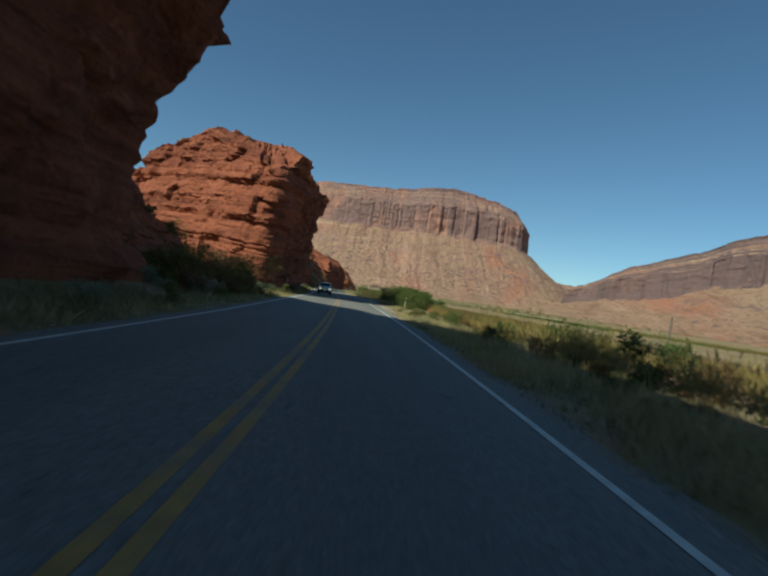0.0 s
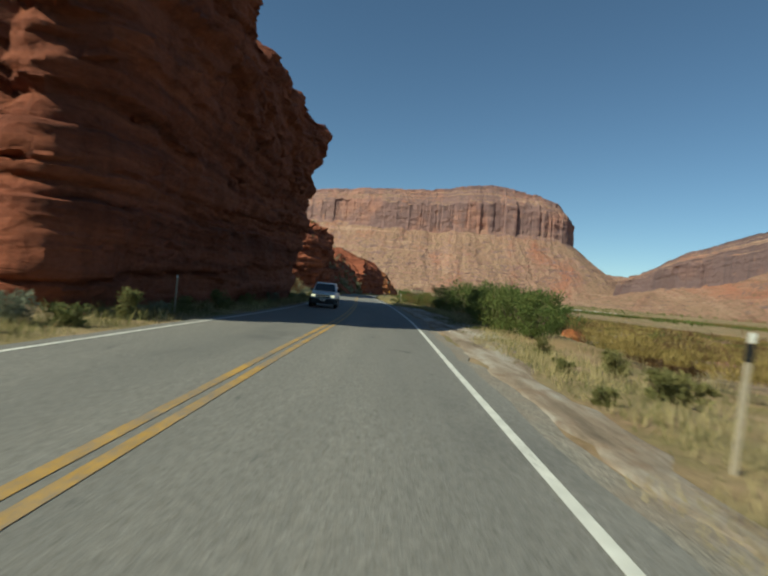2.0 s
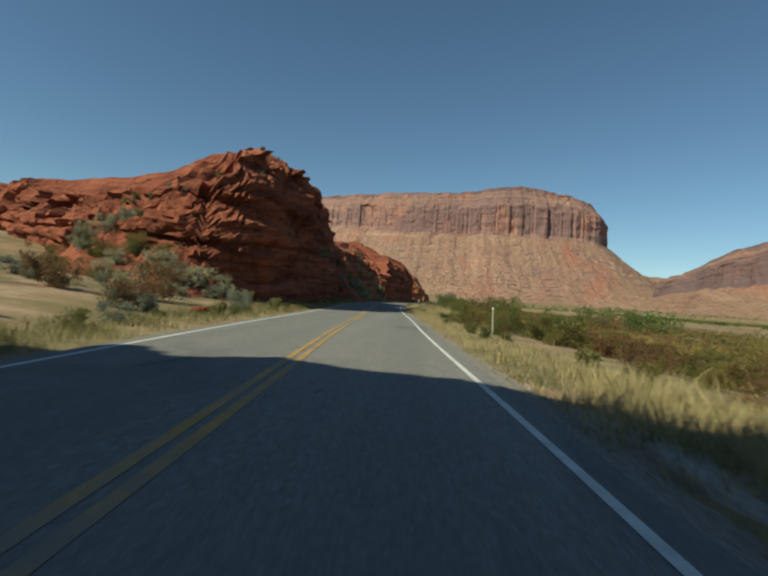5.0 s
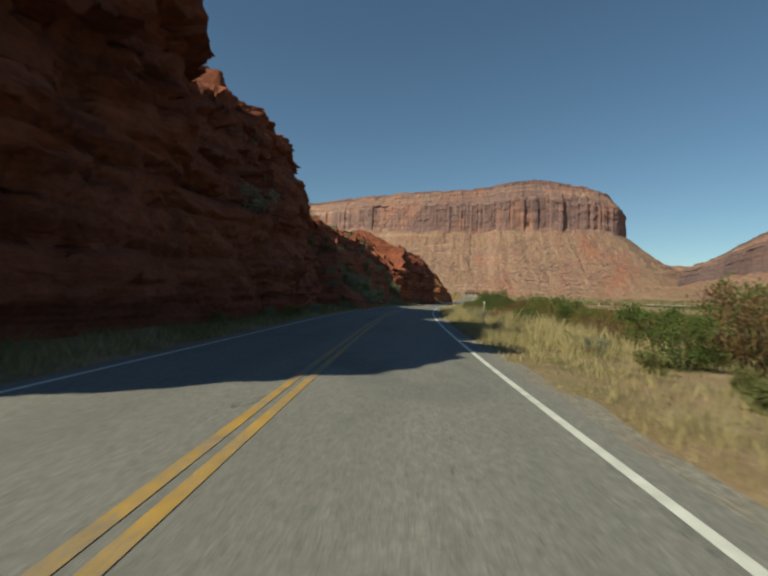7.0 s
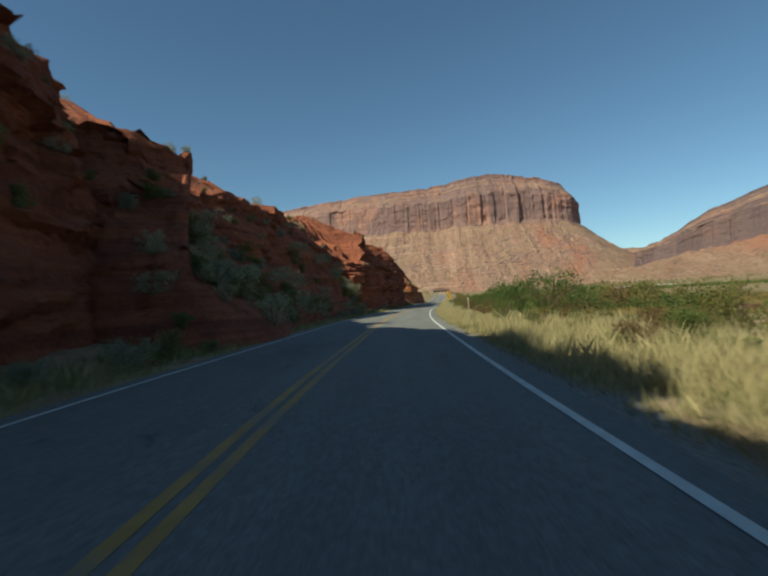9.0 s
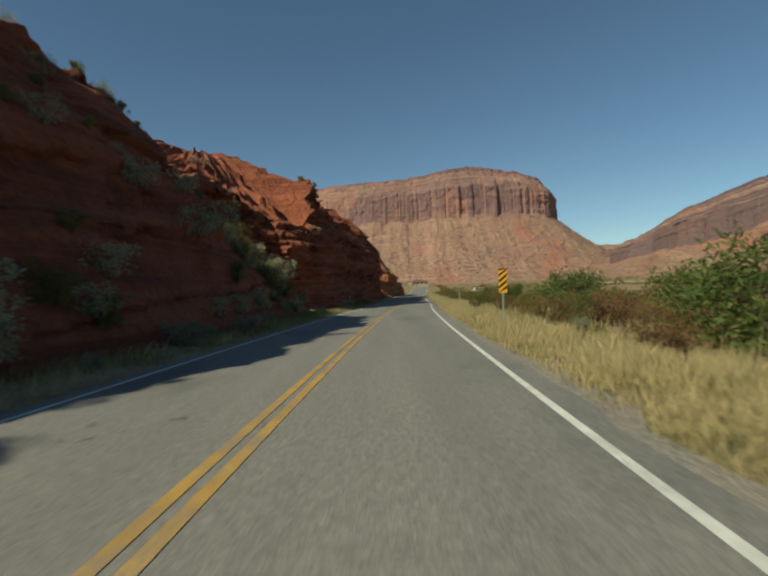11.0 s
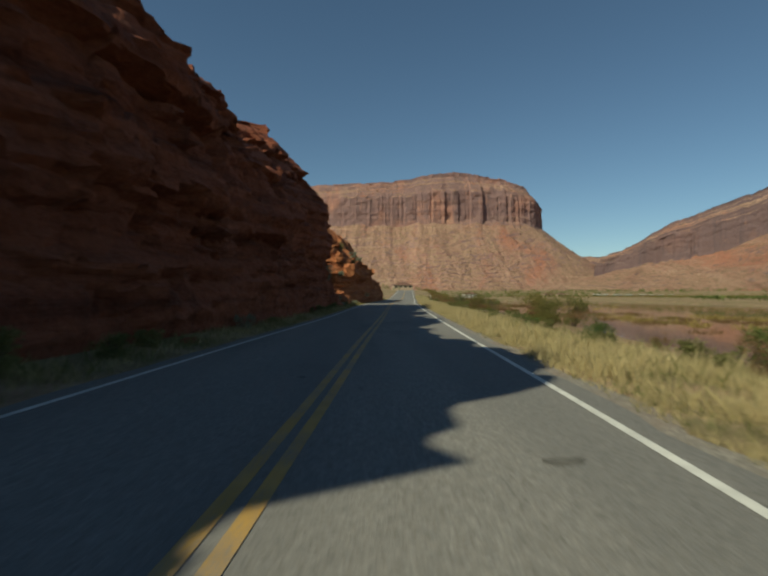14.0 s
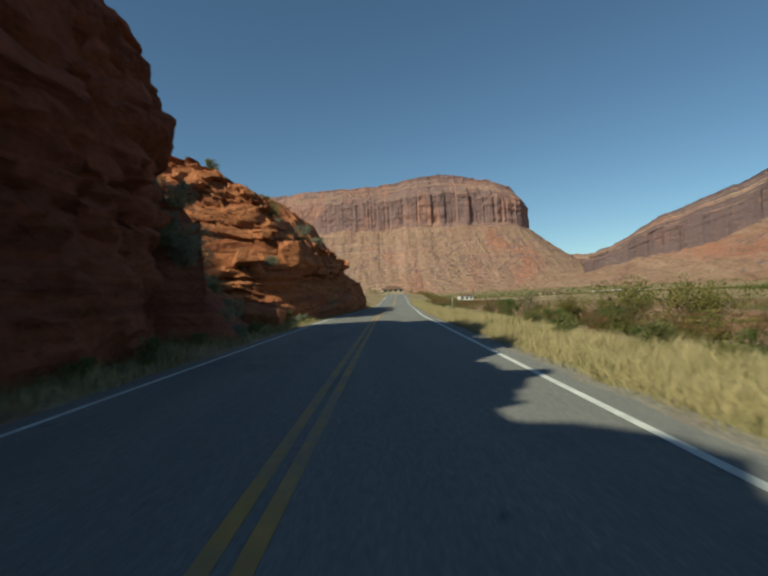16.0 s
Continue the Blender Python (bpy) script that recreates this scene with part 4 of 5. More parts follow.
# Bank thickets on the river side: denser and greener in some stretches.
for y in np.arange(-4, 420, 1.9):
    green = 0.5 + 0.5 * math.sin(y * 0.045 + 0.6) + (1.2 if 206 < y < 254 else 0)
    turnout = 50 < y < 92
    thick = 0.75 + 0.45 * float(smooth(105, 135, y) * (1 - 0.35 * smooth(250, 275, y)))
    for lo, hi, chance in ((3.8, 7.0, 0.5), (7.0, 12, 0.9), (9, 16, 0.75), (14, 24, 0.8)):
        if rng.random() > chance * (1 - (0.45 if hi < 8 else 0.8) * float(smooth(258, 274, y))):
            continue
        u = lo + (hi - lo) * rng.random()
        if turnout and u < 8 or u > bank(y) - 0.5:
            continue
        r = rng.random()
        key = "willow" if r < 0.30 * green + 0.05 else "tamarisk" if r < 0.50 + 0.1 * green else "rust" if r < 0.92 else "sage"
        size = (0.6 + 0.45 * rng.random()) * (0.6 if u < 7 else 1.0 if u < 12 else 1.2) * thick * (1 - 0.35 * float(smooth(256, 274, y))) * (1 - 0.25 * float(smooth(138, 146, y) * (1 - smooth(180, 190, y))))
        plant(key, beside(u, y), y + rng.normal() * 0.5, size)
for u, y, s in ((5.6, 70, 0.85), (7.2, 72.5, 1.1), (8.6, 75, 1.25), (6.2, 77.5, 1.0), (9.0, 80, 1.3), (7.0, 83.5, 1.15), (5.4, 86, 0.9), (8.4, 88, 1.2), (5.9, 91.5, 0.9), (10.5, 77, 1.2), (11, 84, 1.3), (5.0, 57.6, 0.62), (4.7, 60.3, 0.8), (4.6, 63.2, 0.85), (6.4, 61.5, 0.85), (4.9, 66.4, 0.9), (6.6, 65.2, 0.95), (7.6, 68.5, 1.0), (9.8, 70, 1.1)):
    plant("willow", beside(u, y), y, s)
for u, y, s in ((6.3, 309, 0.8), (7.6, 318, 0.8), (11, 300, 0.9), (15.8, 319, 1.5), (16.6, 322, 1.8), (8.6, 292, 0.8), (9.6, 288, 0.9), (7.6, 286, 0.7)):
    plant("tamarisk", beside(u, y), y, s)
for u, y, s in ((9.0, 19.5, 0.85), (7.4, 21.5, 0.8), (5.8, 297, 0.62), (6.2, 322, 0.8), (8.4, 331, 0.8), (7.0, 338, 0.75), (10, 326, 0.9)):
    plant("dead", beside(u, y), y, s)
for u, y, s in ((3.0, 157.8, 0.75), (3.7, 160.0, 0.9), (3.2, 163.4, 0.8), (3.9, 166.4, 0.9)):
    plant("sage", beside(u, y), y, s)
for u, y, s in ((2.3, 38.6, 0.5), (2.8, 40.6, 0.6), (2.0, 43.5, 0.45), (3.4, 44.6, 0.6), (2.6, 47.0, 0.5), (4.2, 48.2, 0.7), (3.3, 51.0, 0.6), (4.6, 42.4, 0.7), (2.5, 112.0, 0.6), (3.0, 116.5, 0.6), (2.2, 120.4, 0.5), (3.4, 124.0, 0.7), (2.6, 109.0, 0.6)):
    plant("rabbitbrush", beside(u, y), y, s)
# Tall scrub in the shade of the first cliff.
for y in np.arange(23, 43, 1.1):
    u = -2 * LANE - 2.6 - 2.6 * rng.random()
    plant(("sage", "tamarisk", "rust")[int(rng.integers(0, 3))], beside(u, y), y, 0.75 + 0.35 * rng.random())
# Low growth along both verges.
for y in np.arange(-2, 400, 2.6):
    if rng.random() < 0.5 and not 50 < y < 90:
        plant("rabbitbrush", beside(2.9 + 2.2 * rng.random(), y), y, 0.5 + 0.4 * rng.random())
    if rng.random() < 0.55:
        plant("rabbitbrush" if rng.random() < 0.7 else "sage", beside(-2 * LANE - 1.7 - 1.0 * rng.random(), y), y, 0.5 + 0.5 * rng.random())
# Sage and brush on the open slopes between the cliffs.
for y0, y1, count in ((22, 49, 64), (86, 126, 46), (312, 326, 10)):
    for _ in range(count):
        y = y0 + (y1 - y0) * rng.random()
        u = -2 * LANE - 2.6 - 11 * rng.random() ** 1.3
        plant("sage" if rng.random() < 0.75 else "rust", beside(u, y), y, 0.6 + 0.5 * rng.random())


def top_of(x, y):
    """Height of the highest ground or rock under a place, and how level it is there."""
    best = (0.0, 0.0)
    for ob in ROCKS:
        hit, place, normal, _ = ob.ray_cast(Vector((x, y, 80)), Vector((0, 0, -1)))
        if hit and place.z > best[0]:
            best = (place.z, normal.z)
    return best


ROCKS = [o for o in scene.objects if o.name.startswith("cliff")]
for x0, x1, y0, y1, count in ((-18, -10.2, 172, 236, 210), (-30, -16, 178, 236, 90), (-27, -12.8, 118, 129, 60), (-22, -9, 240, 262, 16), (-13.5, -9.2, 229, 239, 30), (-30, -14, 262, 306, 16), (-24, -12, 126, 176, 18), (-26, -9, 54, 84, 10), (-14, 2, 326, 362, 26), (-26, -9, 22, 42, 16), (-9, -1.8, 311, 327, 46)):
    for _ in range(count):
        x, y = x0 + (x1 - x0) * rng.random(), y0 + (y1 - y0) * rng.random()
        z, level = top_of(x, y)
        if z > 0.3 and level > 0.35:
            kind = rng.random()
            plant("saltbush" if kind < 0.45 else "sage" if kind < 0.6 else "rabbitbrush" if kind < 0.85 or z > 6 else "tamarisk", x, y, (0.6 + 0.7 * rng.random()) * (0.55 if z > 7 else 1 if kind < 0.8 else 0.6), z)


for key, x, y, size in (("sage", -6.7, 326.4, 1.3), ("rabbitbrush", -4.7, 327.4, 1.5), ("sage", -2.7, 328.0, 1.0), ("rabbitbrush", -3.2, 331.5, 1.3), ("sage", -4.3, 325.2, 1.2), ("rabbitbrush", -2.0, 327.0, 1.3), ("rabbitbrush", -5.6, 333.5, 1.2), ("sage", -1.0, 337.0, 1.0), ("sage", -0.2, 342.0, 1.1), ("rabbitbrush", -7.4, 331.0, 1.1)):
    plant(key, x, y, size, max(0.0, top_of(x, y)[0]))


def grass(name, label, u0, u1, y0, y1, count, height, mat, seed, bare=()):
    """A stand of grass blades along the road."""
    g = np.random.default_rng(seed)
    y = y0 + (y1 - y0) * g.random(count)
    u = u0 + (u1 - u0) * g.random(count)
    tuft = fbm(np.stack([u * 0.9, y * 0.9, 0 * u], 1), 3, seed)
    keep = tuft + 0.35 * g.random(count) > -0.02 + 0.25 * line_noise(y / 23.0, seed + 2)
    for a, b in bare:
        keep &= ~((y > a) & (y < b) & (u < 1.9 + 1.4 * smooth(52, 60, y) + 0.5 * line_noise(y / 4.0, seed) + 0.9 * np.minimum(0, tuft - 0.05)))
    thin = np.maximum(smooth(94, 106, y) * (1 - smooth(132, 142, y)), 0.75 * smooth(24, 36, y) * (1 - smooth(62, 72, y))) * (u > 0)
    keep &= g.random(count) > 0.62 * thin + 0.35 * smooth(2.6, 4.2, u)
    u, y, tuft, thin = u[keep], y[keep], tuft[keep], thin[keep]
    n = len(u)
    foot = np.stack([road_x(y) + u, y, ground_z(u, y) - 0.02], 1)
    edge = smooth(0, 0.7, np.abs(u - (u0 if u0 > 0 else u1)))
    tall = height * (1 + 0.35 * line_noise(y / 6.0, seed + 4)) * (0.35 + 0.85 * g.random(n)) * (0.45 + 0.55 * edge) * (0.8 + 0.8 * np.clip(tuft, -0.3, 0.6)) * (1 - 0.4 * thin)
    lean = g.normal(size=(n, 2)) * 0.30
    tip = foot + np.concatenate([lean * tall[:, None], tall[:, None]], 1)
    turn = g.random(n) * 6.2832
    wide = (0.004 + 0.005 * g.random(n))[:, None] * np.stack([np.cos(turn), np.sin(turn), 0 * turn], 1)
    mid = foot * 0.5 + tip * 0.5 - np.concatenate([lean * tall[:, None] * 0.15, 0 * tall[:, None]], 1)
    v = np.stack([foot - wide, foot + wide, mid + wide * 0.8, tip, mid - wide * 0.8], 1).reshape(-1, 3)
    ob = new(name, mesh_of(name, v, np.arange(n * 5).reshape(-1, 5), mat))
    return tagged(ob, label, "grass", kind="stuff")


grass("dry_grass", "golden dry grass along the road shoulder", 0.62, 4.6, -4, 430, 330000, 0.44, STRAW, 3, ((40, 90),))
grass("golden_grass", "thick golden grass strip beside the road", 0.75, 4.2, 186, 400, 190000, 0.42, STRAW, 33)
grass("tall_grass", "tall golden grass clumps on the bank", 2.6, 7.0, 138, 186, 26000, 0.85, STRAW, 35)
grass("green_grass", "green and straw grass tufts on the verge", 1.8, 6.5, -4, 430, 80000, 0.42, FRESH, 5, ((50, 88),))
grass("verge_weeds", "low green weeds at the road shoulder", 0.55, 2.4, -4, 430, 70000, 0.22, FRESH, 6, ((38, 90),))
grass("low_weeds", "low green weeds in the sand by the turnout", 1.6, 7.5, 30, 70, 26000, 0.30, FRESH, 37)
grass("bank_grass", "tall pale grass down the river bank", 4.5, 14, -4, 256, 52000, 0.75, STRAW, 9)
grass("cliff_grass", "straw and green grass at the cliff foot", -10.6, -7.5, -4, 400, 90000, 0.40, FRESH, 12)
grass("cliff_straw", "dry straw at the cliff foot", -9.6, -7.45, -4, 400, 50000, 0.34, STRAW, 14)


def far_thicket(name, label, boxes, mat, seed, size, per=46, upward=0.5, slim=0.17):
    """Distant brush: leaf clumps over stretches of the valley floor, x0 x1 y0 y1 count height."""
    g = np.random.default_rng(seed)
    vs, fs, start = [], [], 0
    for x0, x1, y0, y1, count, tall in boxes:
        c = np.stack([x0 + (x1 - x0) * g.random(count), y0 + (y1 - y0) * g.random(count), 0 * g.random(count)], 1)
        c[:, 0] += road_x(c[:, 1])
        z = ground_z(c[:, 0] - road_x(c[:, 1]), c[:, 1]) * (1 - smooth(700, 2500, c[:, 1])) + smooth(900, 3000, c[:, 1]) * 25
        h = tall * (0.4 + 0.6 * g.random(count))
        c[:, 2] = z + h * 0.5
        v, f = leaves(g, c, h * 0.62, count * per, size * tall * 0.4, upward=upward, slim=slim)
        v[:, 2] = np.maximum(v[:, 2], -4)
        vs.append(v)
        fs.append(f + start)
        start += len(v)
    ob = new(name, mesh_of(name, np.concatenate(vs), np.concatenate(fs), mat))
    return tagged(ob, label, "brush", kind="stuff")


GOLD = leaf("golden_brush_leaves", (0.46, 0.33, 0.125), (0.29, 0.22, 0.075))
far_thicket("far_brush", "olive brush on the far river bank", [(127, 240, -20, 250, 2600, 2.0), (127, 340, 250, 700, 4200, 2.0), (7, 20, 420, 560, 260, 2.0), (150, 420, 500, 900, 900, 2.2)], OLIVE, 21, 0.5)
far_thicket("far_green_trees", "dark green trees across the valley floor", [(126, 160, 60, 560, 130, 3.6), (124, 134, 250, 470, 70, 6.0), (30, 280, 640, 880, 90, 4.0), (30, 500, 920, 1500, 380, 5.5), (160, 900, 1000, 2000, 420, 7.0), (-60, 30, 560, 900, 70, 4.5)], GREEN, 22, 0.5)
far_thicket("far_rust_brush", "rust-brown brush on the valley floor", [(7, 20, 380, 560, 420, 1.6), (132, 260, 0, 600, 900, 2.0), (40, 400, 600, 880, 240, 2.2)], RUST, 23, 0.5)
far_thicket("golden_brush", "golden dry brush filling the river bench", [(5.2, 16.5, -20, 30, 420, 1.9), (6.5, 16.5, 30, 60, 260, 1.35), (9, 30, 60, 250, 520, 1.5), (8, 22, 250, 280, 60, 1.5), (8, 18, 292, 420, 60, 0.8)], GOLD, 25, 0.48, 130, 1.8, 0.045)
far_thicket("rust_brush", "rust-brown dry brush filling the river bench", [(7, 16.5, -20, 60, 160, 1.6), (9, 30, 60, 250, 420, 1.7), (7, 17, 250, 280, 60, 1.2), (5, 12, 280, 420, 170, 1.3)], RUST, 26, 0.42, 130, 1.4, 0.05)
far_thicket("olive_brush", "olive-green brush filling the river bench", [(9, 16.5, -20, 60, 60, 1.6), (10, 30, 60, 250, 420, 1.8), (9, 17, 250, 280, 24, 1.2), (6, 13, 280, 420, 60, 1.2)], OLIVE, 27, 0.30, 130, 1.0, 0.09)


# ---------------------------------------------------------------- roadside things
def box(bm, x0, x1, y0, y1, z0, z1, bevel=0.0):
    r = bmesh.ops.create_cube(bm, size=1.0)
    for v in r["verts"]:
        v.co = ((x0 + x1) / 2 + v.co.x * (x1 - x0), (y0 + y1) / 2 + v.co.y * (y1 - y0), (z0 + z1) / 2 + v.co.z * (z1 - z0))
    if bevel:
        edges = {e for v in r["verts"] for e in v.link_edges}
        bmesh.ops.bevel(bm, geom=list(edges), offset=bevel, segments=2, affect="EDGES", profile=0.7)


STEEL = simple("galvanised_steel", (0.42, 0.42, 0.41), 0.5, 0.7, 0.2, 12.0)
CREAM = simple("weathered_tan_post", (0.40, 0.34, 0.26), 0.7, 0.0, 0.2, 8.0)
BLACK = simple("black_rubber", (0.018, 0.018, 0.019), 0.7, 0.0, 0.3, 10.0)
REFLECT = simple("white_reflector", (0.75, 0.75, 0.72), 0.3, 0.0, 0.1, 20.0)
SIGN_YELLOW = simple("sign_yellow", (0.75, 0.36, 0.015), 0.45, 0.0, 0.12, 6.0)
GREY_WOOD = simple("weathered_wood", (0.16, 0.125, 0.095), 0.9, 0.0, 0.35, 9.0, 0.01)


def delineator(banded):
    root = new("delineator_post")
    bm = bmesh.new()
    box(bm, -0.030, 0.030, -0.012, 0.012, -0.3, 1.22, 0.008)
    part("post", bm, CREAM, root)
    if banded:
        bm = bmesh.new()
        box(bm, -0.034, 0.034, -0.017, 0.017, 0.94, 1.11, 0.004)
        part("band", bm, BLACK, root, "black band")
    bm = bmesh.new()
    box(bm, -0.028, 0.028, -0.018, -0.013, 1.12, 1.21, 0.002)
    part("reflector", bm, REFLECT, root, "white reflector")
    return tagged(root, "slim weathered tan delineator post with black band" if banded else "slim plain weathered tan delineator post", "post", "delineators along the road")


POSTS = ((1.98, 40.56, 2), (3.0, 109.4, -3), (2.12, 149.0, 1), (3.2, 254.2, 2), (2.3, 192, -2), (2.4, 330, 2), (-8.6, 251.4, -2), (-8.9, 54.0, 1))
first, second = delineator(True), delineator(False)
for i, (u, y, tilt) in enumerate(POSTS):
    u = np.array([u])
    z = float(ground_z(u, np.array([y]))[0])
    m = pose(float(road_x([y])[0] + u[0]), y, z + 0.12, tilt, tilt * 0.7, -3)
    if i > 1:
        copy_thing(second, m)
    else:
        (first, second)[i].matrix_basis = m


def hazard_marker():
    root = new("hazard_marker")
    bm = bmesh.new()
    box(bm, -0.03, 0.03, -0.02, 0.02, -0.4, 2.25, 0.006)
    part("post", bm, STEEL, root, "grey steel post")
    bm = bmesh.new()
    box(bm, -0.16, 0.16, -0.034, -0.028, 1.30, 2.26, 0.004)
    plate = part("plate", bm, SIGN_YELLOW, root, "yellow plate")
    for k in range(5):
        lo = 1.22 + 0.235 * k
        bm = bmesh.new()
        corners = [(-0.155, lo), (0.155, lo + 0.26), (0.155, lo + 0.37), (-0.155, lo + 0.11)]
        corners = [(x, min(max(z, 1.305), 2.255)) for x, z in corners]
        if abs(corners[0][1] - corners[3][1]) < 0.01 and abs(corners[1][1] - corners[2][1]) < 0.01:
            bm.free()
            continue
        front = [bm.verts.new((x, -0.040, z)) for x, z in corners]
        back = [bm.verts.new((x, -0.035, z)) for x, z in corners]
        bm.faces.new(front)
        for a in range(4):
            b = (a + 1) % 4
            bm.faces.new((front[b], front[a], back[a], back[b]))
        part("stripe", bm, BLACK, plate)
    root.matrix_basis = pose(0.80, 216.7, -0.02, 0, 1.0, -6)
    return tagged(root, "yellow and black striped hazard marker on steel post", "sign")


hazard_marker()


def stake(x, y, h, tilt):
    root = new("fence_stake")
    bm = bmesh.new()
    stem_mesh(bm, (0, 0, -0.5), (0.03, 0.02, h), 0.06, 0.045, 8)
    bm.faces.new([v for v in bm.verts if v.co.z > h * 0.9])
    part("stake", bm, GREY_WOOD, root)
    z = float(ground_z(np.array([x]) - road_x([y]), np.array([y]))[0])
    root.matrix_basis = pose(x, y, z, tilt, 0, 0)
    return tagged(root, "leaning weathered wooden fence stake in the brush", "stake")


stake(12.4, 19.0, 3.0, 2)


def rock(x, y, sx, sy, sz, seed, mat, label, z=None):
    """A loose sandstone slab with broken faces."""
    g = np.random.default_rng(seed)
    bm = bmesh.new()
    for c in g.random((26, 3)) * 2 - 1:
        c = np.clip(c * 1.35, -1, 1) * (0.82 + 0.18 * g.random(3))
        bm.verts.new(c * [sx, sy, sz])
    bmesh.ops.convex_hull(bm, input=bm.verts)
    bmesh.ops.delete(bm, geom=[v for v in bm.verts if not v.link_faces], context="VERTS")
    bmesh.ops.dissolve_limit(bm, angle_limit=radians(14), verts=bm.verts, edges=bm.edges)
    bmesh.ops.bevel(bm, geom=list(bm.edges), offset=0.05 * min(sx, sy, sz), segments=1, affect="EDGES")
    ob = part("boulder", bm, mat)
    if z is None:
        z = float(ground_z(np.array([x]) - road_x([y]), np.array([float(y)]))[0])
    ob.matrix_basis = pose(x, y, z + sz * 0.35, rng.normal() * 8, rng.normal() * 8, rng.random() * 360)
    return tagged(ob, label, "rock", "loose rocks on the ground")


rock(10.4, 61.0, 0.95, 0.5, 0.38, 5, ORANGE, "flat red sandstone slab in the grass")
for i in range(46):
    y = 20 + 350 * rng.random()
    u = -2 * LANE - 1.6 - 2.8 * rng.random()
    s = 0.10 + 0.28 * rng.random() ** 2
    rock(beside(u, y), y, s * 1.3, s, s * 0.7, 40 + i, RED, "fallen red sandstone block at the cliff foot")
for i in range(16):
    x, y = -9 + 9 * rng.random(), 322 + 9 * rng.random()
    s = 0.35 + 0.8 * rng.random()
    z, level = top_of(x, y)
    if beside(-2 * LANE - 1.8, y) > x and z < 4.2:
        rock(x, y, s * 1.2, s, s * 0.8, 120 + i, ORANGE, "broken orange sandstone block below the outcrop", max(z, 0.05))


for x, y, sx, sy, sz, seed in ((-5.4, 327.0, 1.5, 0.8, 0.9, 201), (-4.0, 328.2, 1.2, 0.9, 1.3, 202), (-2.5, 327.4, 1.1, 0.8, 1.2, 203), (-3.2, 326.2, 1.0, 0.7, 0.6, 204), (-1.5, 329.2, 0.9, 0.8, 1.1, 205)):
    rock(x, y, sx, sy, sz, seed, ORANGE, "large tilted orange sandstone slab below the outcrop", max(0.0, top_of(x, y)[0]) * 0.8)


# ---------------------------------------------------------------- oncoming car
CAR_WHITE = simple("white_car_paint", (0.62, 0.64, 0.66), 0.28, 0.0, 0.05, 3.0, spec=0.6)
CLADDING = simple("dark_plastic", (0.03, 0.03, 0.033), 0.55, 0.0, 0.2, 8.0)
GLASS = simple("tinted_glass", (0.012, 0.014, 0.016), 0.06, 0.0, 0.1, 5.0, spec=0.8)
CHROME = simple("chrome", (0.55, 0.56, 0.58), 0.15, 1.0, 0.05, 5.0)


def glowing(name, colour, strength):
    m, t, s = material(name)
    s.inputs["Base Color"].default_value = (*colour, 1)
    s.inputs["Emission Color"].default_value = (*colour, 1)
    s.inputs["Emission Strength"].default_value = strength
    return m


LAMP = glowing("lit_headlamp", (1.0, 0.86, 0.55), 0.8)


def loft(bm, sections, bevel=0.0):
    """A closed body through cross-sections of x half-width, z low, z high at stations of y, each with a shoulder inset."""
    rings = []
    for y, half, low, high, inset in sections:
        pts = [(-half, low), (-half, low + (high - low) * 0.55), (-half + inset, high), (half - inset, high), (half, low + (high - low) * 0.55), (half, low)]
        rings.append([bm.verts.new((x, y, z)) for x, z in pts])
    for a, b in zip(rings, rings[1:]):
        for i in range(6):
            j = (i + 1) % 6
            bm.faces.new((a[i], a[j], b[j], b[i]))
    bm.faces.new(rings[0][::-1])
    bm.faces.new(rings[-1])
    bmesh.ops.recalc_face_normals(bm, faces=bm.faces)
    if bevel:
        bmesh.ops.bevel(bm, geom=list(bm.edges), offset=bevel, segments=2, affect="EDGES", profile=0.7)


